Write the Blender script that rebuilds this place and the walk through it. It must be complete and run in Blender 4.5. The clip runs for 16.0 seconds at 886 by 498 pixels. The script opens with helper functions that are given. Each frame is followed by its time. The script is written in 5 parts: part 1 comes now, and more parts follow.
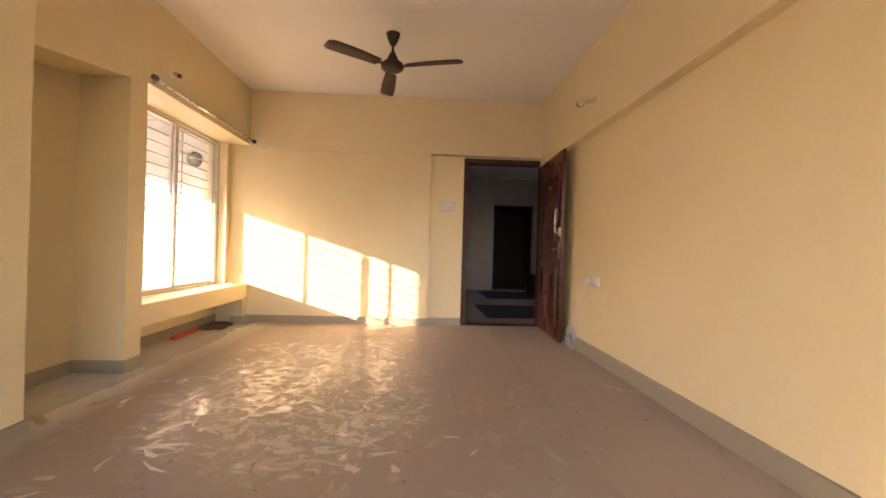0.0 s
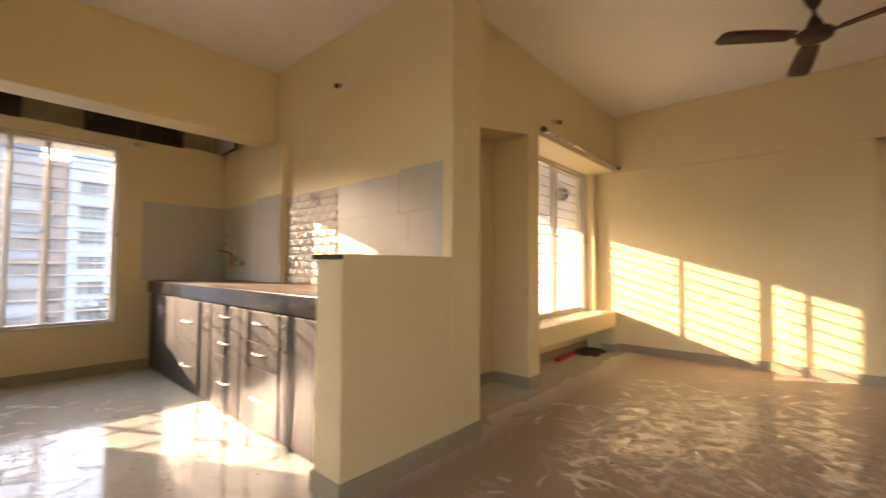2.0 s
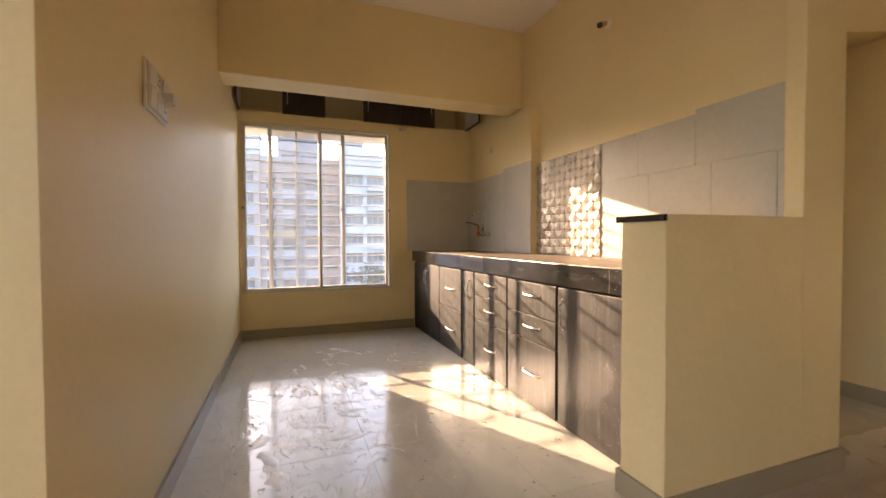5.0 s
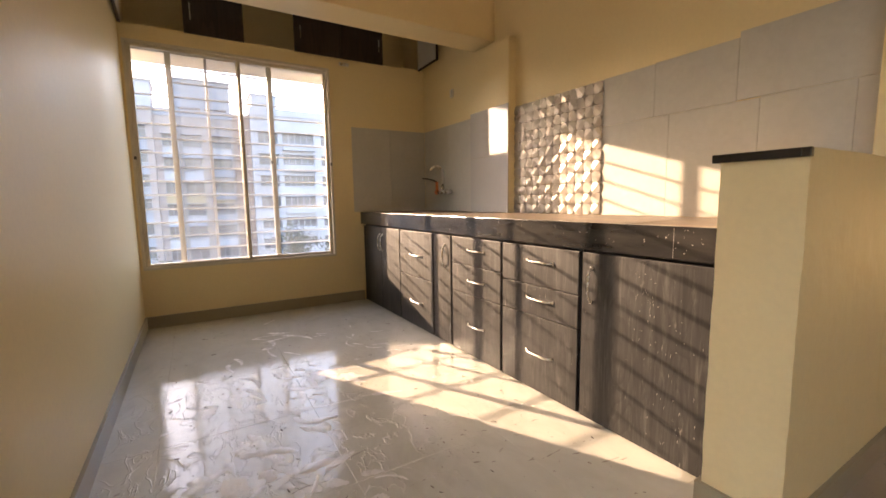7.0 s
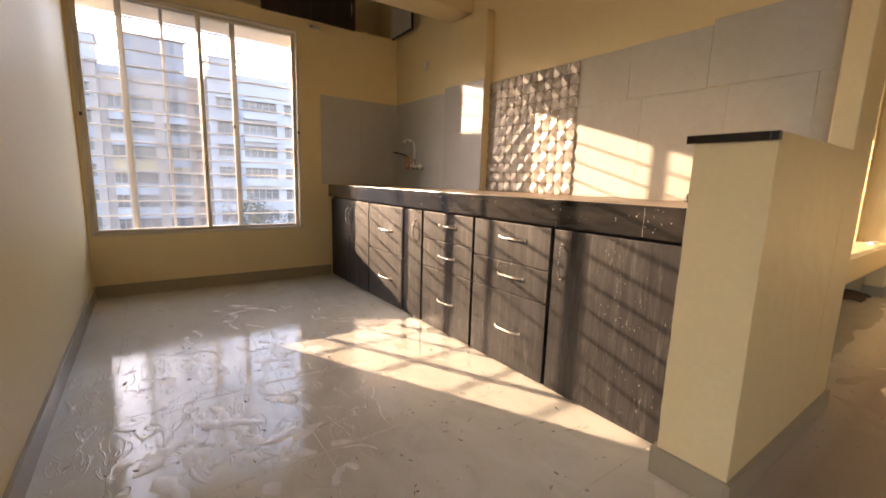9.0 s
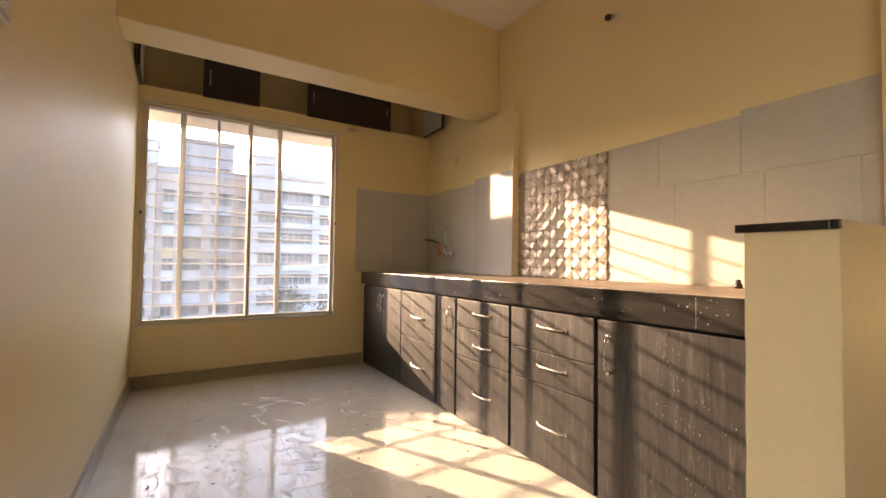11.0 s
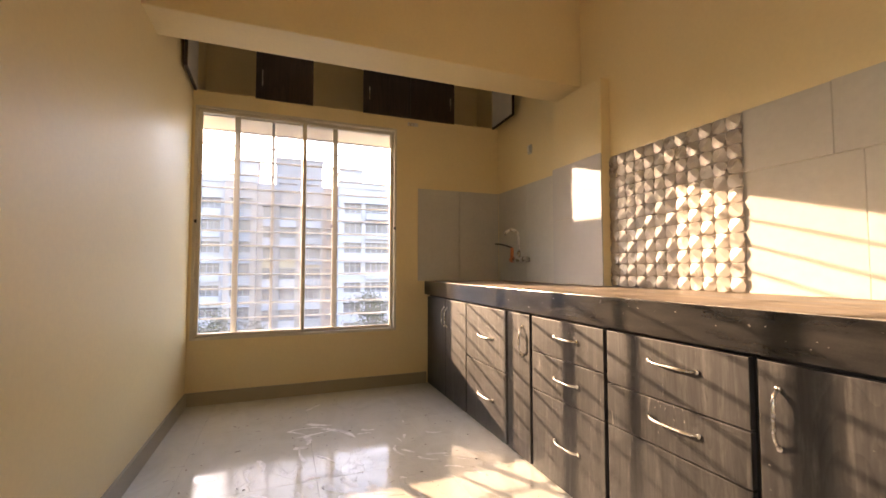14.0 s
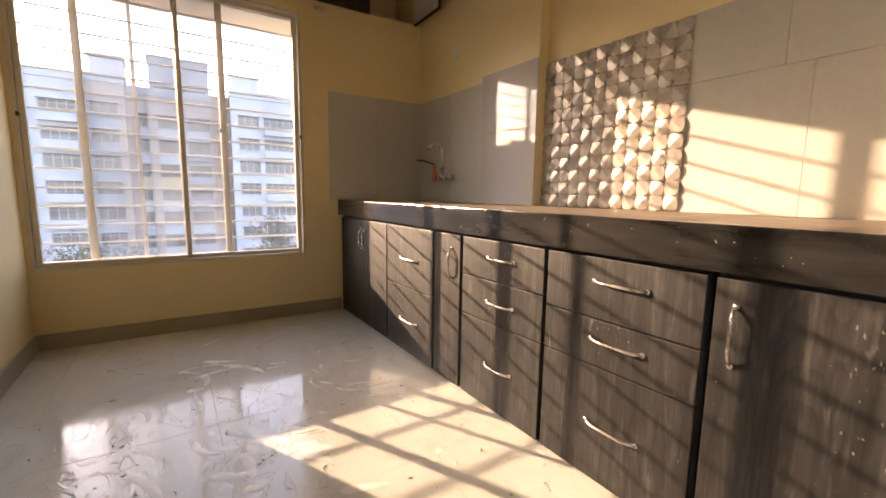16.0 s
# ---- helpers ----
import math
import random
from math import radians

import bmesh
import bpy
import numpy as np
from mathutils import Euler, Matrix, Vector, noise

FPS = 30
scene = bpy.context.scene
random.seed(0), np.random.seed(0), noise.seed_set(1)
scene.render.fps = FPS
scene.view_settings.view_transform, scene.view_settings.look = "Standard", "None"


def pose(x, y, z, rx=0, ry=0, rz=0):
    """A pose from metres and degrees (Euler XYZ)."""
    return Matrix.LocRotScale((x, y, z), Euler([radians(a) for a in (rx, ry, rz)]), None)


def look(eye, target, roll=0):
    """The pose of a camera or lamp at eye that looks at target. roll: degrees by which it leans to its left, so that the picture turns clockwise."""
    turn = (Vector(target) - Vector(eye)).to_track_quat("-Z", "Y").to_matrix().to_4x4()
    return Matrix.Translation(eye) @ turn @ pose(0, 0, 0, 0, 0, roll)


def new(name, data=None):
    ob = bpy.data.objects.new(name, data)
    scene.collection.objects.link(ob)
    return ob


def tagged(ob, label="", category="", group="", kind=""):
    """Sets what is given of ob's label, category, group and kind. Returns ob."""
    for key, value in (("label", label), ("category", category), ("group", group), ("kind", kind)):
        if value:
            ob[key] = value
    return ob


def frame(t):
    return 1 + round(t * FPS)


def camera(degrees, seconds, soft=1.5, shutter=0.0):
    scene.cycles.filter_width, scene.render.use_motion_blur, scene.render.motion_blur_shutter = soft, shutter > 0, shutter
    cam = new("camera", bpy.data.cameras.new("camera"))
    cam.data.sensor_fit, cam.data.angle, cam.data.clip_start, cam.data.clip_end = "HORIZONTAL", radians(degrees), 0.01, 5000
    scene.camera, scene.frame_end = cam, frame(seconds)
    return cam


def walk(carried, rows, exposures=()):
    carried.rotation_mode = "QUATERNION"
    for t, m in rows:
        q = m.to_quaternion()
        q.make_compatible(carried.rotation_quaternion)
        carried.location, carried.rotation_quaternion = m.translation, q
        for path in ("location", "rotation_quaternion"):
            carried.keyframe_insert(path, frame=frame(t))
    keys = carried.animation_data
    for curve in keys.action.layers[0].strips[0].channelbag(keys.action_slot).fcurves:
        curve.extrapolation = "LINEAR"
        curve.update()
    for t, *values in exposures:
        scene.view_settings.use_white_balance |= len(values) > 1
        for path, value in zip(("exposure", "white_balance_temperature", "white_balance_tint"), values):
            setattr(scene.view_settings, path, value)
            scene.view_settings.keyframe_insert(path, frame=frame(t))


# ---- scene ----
cam = camera(93.8, 16.0, soft=1.6, shutter=0.4)
PATH = [
    (0, (-0.421, 0.227, 0.965), (-0.315, 2.224, 0.968), 1.6),
    (0.5, (-0.477, 0.259, 0.982), (-0.528, 2.258, 1.005), 1.3),
    (1, (-0.589, 0.297, 1.002), (-0.97, 2.26, 1.059), 0.7),
    (1.5, (-0.699, 0.299, 1.022), (-1.552, 2.106, 1.103), 0.3),
    (2, (-0.787, 0.254, 1.024), (-2.108, 1.753, 1.105), 0.3),
    (2.5, (-0.785, 0.188, 1.033), (-2.43, 1.323, 1.089), 0.3),
    (3, (-0.734, 0.137, 1.01), (-2.551, 0.972, 1.025), 0.3),
    (3.5, (-0.741, 0.103, 0.998), (-2.625, 0.773, 0.965), 0.1),
    (6, (-1.679, 0.113, 0.971), (-3.506, 0.92, 0.87), -1.2),
    (6.5, (-1.802, 0.07, 0.958), (-3.562, 1.007, 0.798), -1.1),
    (7, (-1.888, 0.038, 0.957), (-3.593, 1.057, 0.726), -0.8),
    (7.5, (-1.928, 0.014, 0.942), (-3.571, 1.112, 0.631), -0.1),
    (8, (-1.923, 0.019, 0.927), (-3.517, 1.166, 0.548), 0.7),
    (8.5, (-1.914, 0.018, 0.922), (-3.49, 1.179, 0.512), 1.5),
    (9, (-1.918, 0.014, 0.926), (-3.52, 1.166, 0.6), 1.7),
    (9.5, (-1.938, 0.011, 0.945), (-3.578, 1.146, 0.794), 1.5),
    (10, (-1.949, -0.006, 0.949), (-3.601, 1.122, 0.923), 1.3),
    (12.5, (-2.051, 0.053, 0.978), (-3.828, 0.957, 1.133), -0.1),
    (13, (-2.152, 0.147, 0.967), (-3.974, 0.96, 1.11), -0.0),
    (13.5, (-2.244, 0.249, 0.974), (-4.097, 0.992, 1.097), 0.0),
    (14, (-2.359, 0.305, 0.965), (-4.227, 1.014, 1.06), 0.0),
    (14.5, (-2.522, 0.346, 0.967), (-4.365, 1.121, 1.008), 0.2),
    (15, (-2.632, 0.373, 0.966), (-4.432, 1.243, 0.928), 0.4),
    (15.5, (-2.661, 0.363, 0.94), (-4.385, 1.364, 0.78), 0.6),
    (16, (-2.621, 0.352, 0.922), (-4.281, 1.436, 0.656), 0.9),
]
walk(cam, [(t, look(eye, target, roll)) for t, eye, target, roll in PATH],
     exposures=[(0.0, 4.02, 6500, 32), (1.0, 3.9, 6500, 29), (2.0, 3.32, 6700, 25), (3.5, 3.2, 7200, 26), (6.0, 3.2, 6900, 26), (9.0, 3.06, 6900, 27), (12.5, 3.38, 7400, 28), (14.5, 3.33, 7100, 28), (16.0, 3.05, 7000, 28)])

# ---- daylight ----
SUN_WAY = Vector((1.92, 1.0, -0.605)).normalized()
world = bpy.data.worlds.new("world")
scene.world = world
world.use_nodes = True
sky = world.node_tree.nodes.new("ShaderNodeTexSky")
sky.sky_type = "NISHITA"
sky.sun_disc = False
sky.sun_elevation = math.asin(-SUN_WAY.z)
sky.sun_rotation = math.atan2(-SUN_WAY.x, -SUN_WAY.y) % (2 * math.pi)
sky.air_density, sky.dust_density, sky.ozone_density = 1.0, 1.3, 0.9
world.node_tree.links.new(sky.outputs[0], world.node_tree.nodes["Background"].inputs["Color"])
world.node_tree.nodes["Background"].inputs["Strength"].default_value = 0.15
sun_data = bpy.data.lights.new("sun", "SUN")
sun_data.energy, sun_data.angle, sun_data.color = 2.0, radians(0.42), (1.0, 0.76, 0.48)
sun = new("sun", sun_data)
sun.matrix_world = look((-20, -12, 12), Vector((-20, -12, 12)) + SUN_WAY)


# ---- materials ----
def nodes_of(mat):
    mat.use_nodes = True
    return mat.node_tree.nodes, mat.node_tree.links, mat.node_tree.nodes["Principled BSDF"]


def add(tree, kind, **values):
    n = tree.nodes.new(kind)
    for key, value in values.items():
        n.inputs[key].default_value = value
    return n


def ramp(tree, fac, stops):
    n = tree.nodes.new("ShaderNodeValToRGB")
    els = n.color_ramp.elements
    while len(els) < len(stops):
        els.new(0.5)
    for e, (p, c) in zip(els, stops):
        e.position, e.color = p, (*c, 1) if len(c) == 3 else c
    tree.links.new(fac, n.inputs[0])
    return n.outputs[0]


def mix(tree, fac, a, b, blend="MIX"):
    n = tree.nodes.new("ShaderNodeMix")
    n.data_type, n.blend_type = "RGBA", blend
    for slot, v in ((0, fac), (6, a), (7, b)):
        if hasattr(v, "links"):
            tree.links.new(v, n.inputs[slot])
        else:
            n.inputs[slot].default_value = v if slot == 0 else (*v, 1)
    return n.outputs[2]


def place(tree, stretch=(1, 1, 1), world_space=True):
    """World or object place, stretched."""
    if world_space:
        src = tree.nodes.new("ShaderNodeNewGeometry").outputs["Position"]
    else:
        src = tree.nodes.new("ShaderNodeTexCoord").outputs["Object"]
    m = tree.nodes.new("ShaderNodeMapping")
    m.inputs["Scale"].default_value = stretch
    tree.links.new(src, m.inputs[0])
    return m.outputs[0]


def noise_of(tree, vec, scale, detail=4.0, rough=0.55, distort=0.0):
    n = add(tree, "ShaderNodeTexNoise", Scale=scale, Detail=detail, Roughness=rough, Distortion=distort)
    tree.links.new(vec, n.inputs["Vector"])
    return n.outputs[0]


def bump(tree, height, strength, dist, bsdf):
    n = add(tree, "ShaderNodeBump", Strength=strength, Distance=dist)
    tree.links.new(height, n.inputs["Height"])
    tree.links.new(n.outputs[0], bsdf.inputs["Normal"])


def surface(name, low, high, rough=0.5, scale=3.0, fine=60.0, grain=0.15, relief=0.15, depth=0.002, metal=0.0,
            stretch=(1, 1, 1), spread=0.08, coat=0.0):
    """A painted or plain surface: broad colour drift, fine grain, uneven gloss and relief."""
    mat = bpy.data.materials.new(name)
    nodes, links, bsdf = nodes_of(mat)
    tree = mat.node_tree
    vec = place(tree, stretch)
    broad = noise_of(tree, vec, scale, 5)
    small = noise_of(tree, vec, fine, 3)
    col = ramp(tree, broad, [(0.3, low), (0.7, high)])
    dark = mix(tree, grain, col, ramp(tree, small, [(0.3, (0.35, 0.35, 0.35)), (0.7, (1, 1, 1))]), "MULTIPLY")
    links.new(dark, bsdf.inputs["Base Color"])
    r = ramp(tree, broad, [(0.25, (rough - spread,) * 3), (0.75, (rough + spread,) * 3)])
    links.new(r, bsdf.inputs["Roughness"])
    bsdf.inputs["Metallic"].default_value = metal
    bsdf.inputs["Coat Weight"].default_value = coat
    if relief:
        bump(tree, small, relief, depth, bsdf)
    return mat


WALL = surface("cream_paint", (0.80, 0.66, 0.37), (0.845, 0.71, 0.42), 0.46, 1.3, 55, 0.06, 0.16, 0.003, spread=0.08)
CEILING = surface("ceiling_paint", (0.86, 0.83, 0.77), (0.89, 0.86, 0.80), 0.6, 1.5, 40, 0.04, 0.1)
SKIRT = surface("skirting_tile", (0.33, 0.285, 0.195), (0.38, 0.335, 0.24), 0.38, 2.0, 160, 0.08, 0.03, spread=0.03)
WHITE_WALL = surface("exterior_plaster", (0.62, 0.61, 0.60), (0.70, 0.69, 0.68), 0.8, 2, 40, 0.08, 0.3)
LOBBY = surface("lobby_paint", (0.44, 0.38, 0.31), (0.53, 0.47, 0.39), 0.6, 1.6, 30, 0.12, 0.15)
ALUMINIUM = surface("cream_aluminium", (0.62, 0.57, 0.46), (0.70, 0.65, 0.54), 0.38, 6, 120, 0.1, 0.03)
GRILLE_PAINT = surface("white_enamel", (0.70, 0.69, 0.67), (0.78, 0.77, 0.75), 0.4, 6, 120, 0.1, 0.03)
STEEL = surface("brushed_steel", (0.62, 0.60, 0.56), (0.74, 0.72, 0.68), 0.28, 20, 300, 0.15, 0.03, metal=1.0)
DARK_METAL = surface("dark_metal", (0.05, 0.05, 0.05), (0.09, 0.085, 0.08), 0.4, 20, 200, 0.2, 0.05, metal=0.6)
FAN_BROWN = surface("fan_brown_enamel", (0.040, 0.017, 0.012), (0.056, 0.024, 0.017), 0.46, 8, 90, 0.1, 0.02)
PLASTIC = surface("white_plastic", (0.74, 0.71, 0.64), (0.80, 0.77, 0.70), 0.3, 10, 90, 0.05, 0.0)
BLACK = surface("black_plastic", (0.012, 0.012, 0.012), (0.022, 0.022, 0.022), 0.4, 10, 90, 0.1, 0.0)
RED = surface("red_plastic", (0.50, 0.03, 0.025), (0.62, 0.05, 0.04), 0.35, 12, 90, 0.2, 0.05)
ORANGE = surface("orange_tape", (0.55, 0.16, 0.06), (0.70, 0.24, 0.10), 0.5, 30, 200, 0.2, 0.1)
MAT_GREY = surface("door_mat_fibre", (0.05, 0.045, 0.045), (0.09, 0.08, 0.075), 0.95, 8, 250, 0.5, 0.6)
# Plain black behind gaps between parts; also the painted darkness of the lobby doorway.
BLACK_FILL = surface("gap_black", (0.01, 0.009, 0.008), (0.016, 0.015, 0.013), 0.7, 10, 90, 0.1, 0.0)
GREY_LAM = surface("grey_laminate", (0.52, 0.51, 0.50), (0.60, 0.59, 0.57), 0.4, 5, 90, 0.08, 0.02)
GREY_TILE = surface("grey_wall_tile", (0.50, 0.485, 0.435), (0.57, 0.555, 0.50), 0.34, 2.2, 40, 0.1, 0.03, spread=0.05)
WHITE_TILE = surface("pale_gloss_tile", (0.50, 0.49, 0.475), (0.56, 0.55, 0.53), 0.05, 2.0, 30, 0.05, 0.01, spread=0.02)
RELIEF = surface("silver_relief_tile", (0.40, 0.36, 0.315), (0.46, 0.42, 0.37), 0.31, 6, 60, 0.12, 0.04, metal=0.25)
CLOTH = surface("brown_cloth", (0.07, 0.045, 0.03), (0.13, 0.09, 0.06), 0.95, 12, 250, 0.4, 0.5)
BRASS = surface("brass", (0.60, 0.42, 0.16), (0.70, 0.50, 0.22), 0.35, 20, 200, 0.2, 0.03, metal=1.0)


def wood_dark(name, a, b, gloss, chalk=0.35, spec=0.5):
    """Dark wood laminate: ringed grain along z, dusty rubbed patches."""
    mat = bpy.data.materials.new(name)
    nodes, links, bsdf = nodes_of(mat)
    tree = mat.node_tree
    warp = noise_of(tree, place(tree, (2.2, 2.2, 0.9)), 1.6, 3)
    rings = noise_of(tree, place(tree, (5.5, 5.5, 0.75)), 1.0, 1.5, 0.4, 0.3)
    wave = add(tree, "ShaderNodeMath")
    wave.operation = "MULTIPLY"
    wave.inputs[1].default_value = 26.0
    links.new(rings, wave.inputs[0])
    saw = add(tree, "ShaderNodeMath")
    saw.operation = "FRACT"
    links.new(wave.outputs[0], saw.inputs[0])
    fine = noise_of(tree, place(tree, (190, 190, 6)), 1.0, 4)
    streak = noise_of(tree, place(tree, (42, 42, 1.1)), 1.0, 4)
    col = ramp(tree, streak, [(0.3, a), (0.7, b)])
    col = mix(tree, 0.8, col, ramp(tree, saw.outputs[0], [(0.0, (0.35, 0.35, 0.35)), (0.35, (1, 1, 1)), (1.0, (1.15, 1.15, 1.15))]), "MULTIPLY")
    col = mix(tree, 0.5, col, ramp(tree, fine, [(0.35, (0.3, 0.3, 0.3)), (0.65, (1.3, 1.3, 1.3))]), "MULTIPLY")
    dust = ramp(tree, noise_of(tree, place(tree, (9, 9, 0.9)), 4.0, 7, 0.75, 0.4), [(0.52, (0, 0, 0)), (0.75, (chalk,) * 3)])
    col = mix(tree, dust, col, (0.275, 0.26, 0.24))
    scratch = ramp(tree, noise_of(tree, place(tree, (60, 60, 9)), 1.0, 3, 0.6, 0.8), [(0.66, (0, 0, 0)), (0.72, (0.42 * chalk / 0.2,) * 3)])
    worn_area = ramp(tree, noise_of(tree, place(tree), 3.2, 4, 0.6), [(0.46, (0, 0, 0)), (0.62, (1, 1, 1))])
    col = mix(tree, mix(tree, 1.0, scratch, worn_area, "MULTIPLY"), col, (0.36, 0.33, 0.29))
    spots = ramp(tree, noise_of(tree, place(tree), 75.0, 2), [(0.775, (0, 0, 0)), (0.80, (0.6, 0.6, 0.6))])
    col = mix(tree, spots, col, (0.5, 0.45, 0.38))
    links.new(col, bsdf.inputs["Base Color"])
    links.new(ramp(tree, warp, [(0.3, (gloss - 0.07,) * 3), (0.7, (gloss + 0.10,) * 3)]), bsdf.inputs["Roughness"])
    bsdf.inputs["Specular IOR Level"].default_value = spec
    bump(tree, fine, 0.25, 0.002, bsdf)
    return mat


CABINET = wood_dark("dark_wood_laminate", (0.0078, 0.0074, 0.0074), (0.026, 0.0248, 0.0245), 0.46, chalk=0.22, spec=0.5)
LOFT_WOOD = wood_dark("loft_dark_laminate", (0.020, 0.011, 0.009), (0.040, 0.022, 0.016), 0.4, 0.06)
DOOR_WOOD = wood_dark("mahogany_door", (0.070, 0.016, 0.010), (0.115, 0.030, 0.018), 0.27, 0.03)
FRAME_WOOD = wood_dark("door_frame_wood", (0.050, 0.013, 0.009), (0.085, 0.024, 0.015), 0.48, 0.04, spec=0.3)


def granite(name, dust_low, dust_high, dust_col):
    mat = bpy.data.materials.new(name)
    nodes, links, bsdf = nodes_of(mat)
    tree = mat.node_tree
    vec = place(tree)
    speck = noise_of(tree, vec, 260.0, 2)
    col = ramp(tree, speck, [(0.45, (0.010, 0.010, 0.011)), (0.75, (0.015, 0.015, 0.015))])
    dust = ramp(tree, noise_of(tree, place(tree, (0.5, 3.0, 3.0)), 3.0, 7, 0.65), [(0.38, (dust_low,) * 3), (0.66, (dust_high,) * 3)])
    col = mix(tree, dust, col, dust_col)
    drops = ramp(tree, noise_of(tree, place(tree, (1, 1, 0.7)), 55.0, 2), [(0.735, (0, 0, 0)), (0.75, (0.75, 0.75, 0.75))])
    col = mix(tree, drops, col, (0.55, 0.52, 0.47))
    links.new(col, bsdf.inputs["Base Color"])
    links.new(ramp(tree, dust, [(0.0, (0.16, 0.16, 0.16)), (0.6, (0.6, 0.6, 0.6))]), bsdf.inputs["Roughness"])
    return mat


GRANITE = granite("black_granite", 0.0, 0.075, (0.35, 0.31, 0.26))
GRANITE_TOP = granite("dusty_granite_top", 0.30, 0.85, (0.47, 0.38, 0.29))


def floor_material():
    """Polished cream floor tile with faint veins, under dry plaster smears and dust."""
    mat = bpy.data.materials.new("polished_floor_tile")
    nodes, links, bsdf = nodes_of(mat)
    tree = mat.node_tree
    vec = place(tree)
    info = tree.nodes.new("ShaderNodeObjectInfo").outputs["Random"]
    vein = noise_of(tree, place(tree, (1.0, 1.6, 1.0)), 2.6, 8, 0.62, 1.6)
    col = ramp(tree, vein, [(0.32, (0.60, 0.60, 0.53)), (0.5, (0.67, 0.67, 0.60)), (0.68, (0.72, 0.72, 0.65))])
    col = mix(tree, 0.10, col, ramp(tree, info, [(0, (0.6, 0.6, 0.6)), (1, (1.1, 1.1, 1.1))]), "MULTIPLY")
    cloud = noise_of(tree, vec, 0.9, 5, 0.6)
    xyz = tree.nodes.new("ShaderNodeSeparateXYZ")
    links.new(vec, xyz.inputs[0])
    span = tree.nodes.new("ShaderNodeMapRange")
    span.inputs["From Min"].default_value, span.inputs["From Max"].default_value = -2.6, -2.2
    links.new(xyz.outputs[0], span.inputs[0])
    hall = span.outputs[0]
    smear = noise_of(tree, place(tree, (5.0, 9.0, 1.0)), 1.0, 3, 0.5, 1.5)
    flake = ramp(tree, smear, [(0.565, (0, 0, 0)), (0.575, (1, 1, 1))])
    near = tree.nodes.new("ShaderNodeVectorMath")
    near.operation = "DISTANCE"
    links.new(place(tree, (0.8, 1.0, 0.0)), near.inputs[0])
    near.inputs[1].default_value = (-2.95, 0.35, 0.0)
    zone = ramp(tree, mix(tree, 0.45, ramp(tree, near.outputs["Value"], [(0.1, (1, 1, 1)), (1.0, (0.14, 0.14, 0.14))]), cloud), [(0.33, (0, 0, 0)), (0.47, (1, 1, 1))])
    smears = mix(tree, 1.0, mix(tree, 1.0, flake, (0.35, 0.35, 0.35), "MULTIPLY"), zone, "MULTIPLY")
    rim = ramp(tree, smear, [(0.555, (0, 0, 0)), (0.57, (1, 1, 1)), (0.585, (0.35, 0.35, 0.35)), (0.66, (0.1, 0.1, 0.1))])
    scuff = ramp(tree, noise_of(tree, place(tree, (13, 5, 1)), 1.0, 3, 0.55, 2.8), [(0.68, (0, 0, 0)), (0.70, (0.8, 0.8, 0.8))])
    trail_n = noise_of(tree, place(tree, (5.0, 8.5, 1)), 1.0, 4, 0.6, 2.6)
    trail = ramp(tree, trail_n, [(0.53, (0, 0, 0)), (0.545, (1, 1, 1))])
    far = tree.nodes.new("ShaderNodeVectorMath")
    far.operation = "DISTANCE"
    links.new(place(tree, (1.0, 0.75, 0.0)), far.inputs[0])
    far.inputs[1].default_value = (-1.15, 2.3, 0.0)
    sweep_n = mix(tree, 0.5, ramp(tree, far.outputs["Value"], [(0.25, (1, 1, 1)), (1.0, (0.12, 0.12, 0.12))]), noise_of(tree, place(tree, (1.3, 1.0, 1)), 1.0, 3, 0.5))
    sweep = ramp(tree, sweep_n, [(0.37, (0, 0, 0)), (0.52, (1, 1, 1))])
    wiped = mix(tree, 1.0, trail, sweep, "MULTIPLY")
    crust = mix(tree, 1.0, ramp(tree, noise_of(tree, place(tree, (8.0, 4.5, 1)), 1.0, 4, 0.6, 2.2), [(0.545, (0, 0, 0)), (0.56, (0.4, 0.4, 0.4))]), sweep, "MULTIPLY")
    grime = ramp(tree, noise_of(tree, vec, 1.7, 6, 0.7), [(0.35, (0.0, 0.0, 0.0)), (0.75, (0.35, 0.35, 0.35))])
    dusty = mix(tree, hall, grime, (0.9, 0.9, 0.9))
    dusty = mix(tree, mix(tree, 1.0, hall, wiped, "MULTIPLY"), dusty, (0.08, 0.08, 0.08))
    col = mix(tree, dusty, col, mix(tree, hall, (0.56, 0.54, 0.46), (0.335, 0.262, 0.20)))
    pale = mix(tree, hall, smears, crust)
    col = mix(tree, pale, col, mix(tree, hall, (0.70, 0.67, 0.63), (0.70, 0.63, 0.545)))
    col = mix(tree, scuff, col, (0.22, 0.19, 0.155))
    bsdf.inputs["IOR"].default_value = 1.62
    links.new(col, bsdf.inputs["Base Color"])
    film = mix(tree, hall, smears, (0, 0, 0))
    links.new(mix(tree, film, mix(tree, dusty, (0.5, 0.5, 0.5), (0.22, 0.22, 0.22)), (0.8, 0.8, 0.8)), bsdf.inputs["Specular IOR Level"])
    r = mix(tree, dusty, (0.055, 0.055, 0.055), (0.55, 0.55, 0.55))
    r = mix(tree, pale, r, mix(tree, hall, (0.10, 0.10, 0.10), (0.34, 0.34, 0.34)))
    r = mix(tree, scuff, r, (0.5, 0.5, 0.5))
    links.new(r, bsdf.inputs["Roughness"])
    relief = mix(tree, hall, mix(tree, 1.0, rim, zone, "MULTIPLY"), wiped)
    bump(tree, relief, 0.6, 0.0022, bsdf)
    return mat


FLOOR = floor_material()
GROUT = surface("floor_grout", (0.38, 0.35, 0.31), (0.45, 0.42, 0.37), 0.9, 5, 120, 0.2, 0.2)


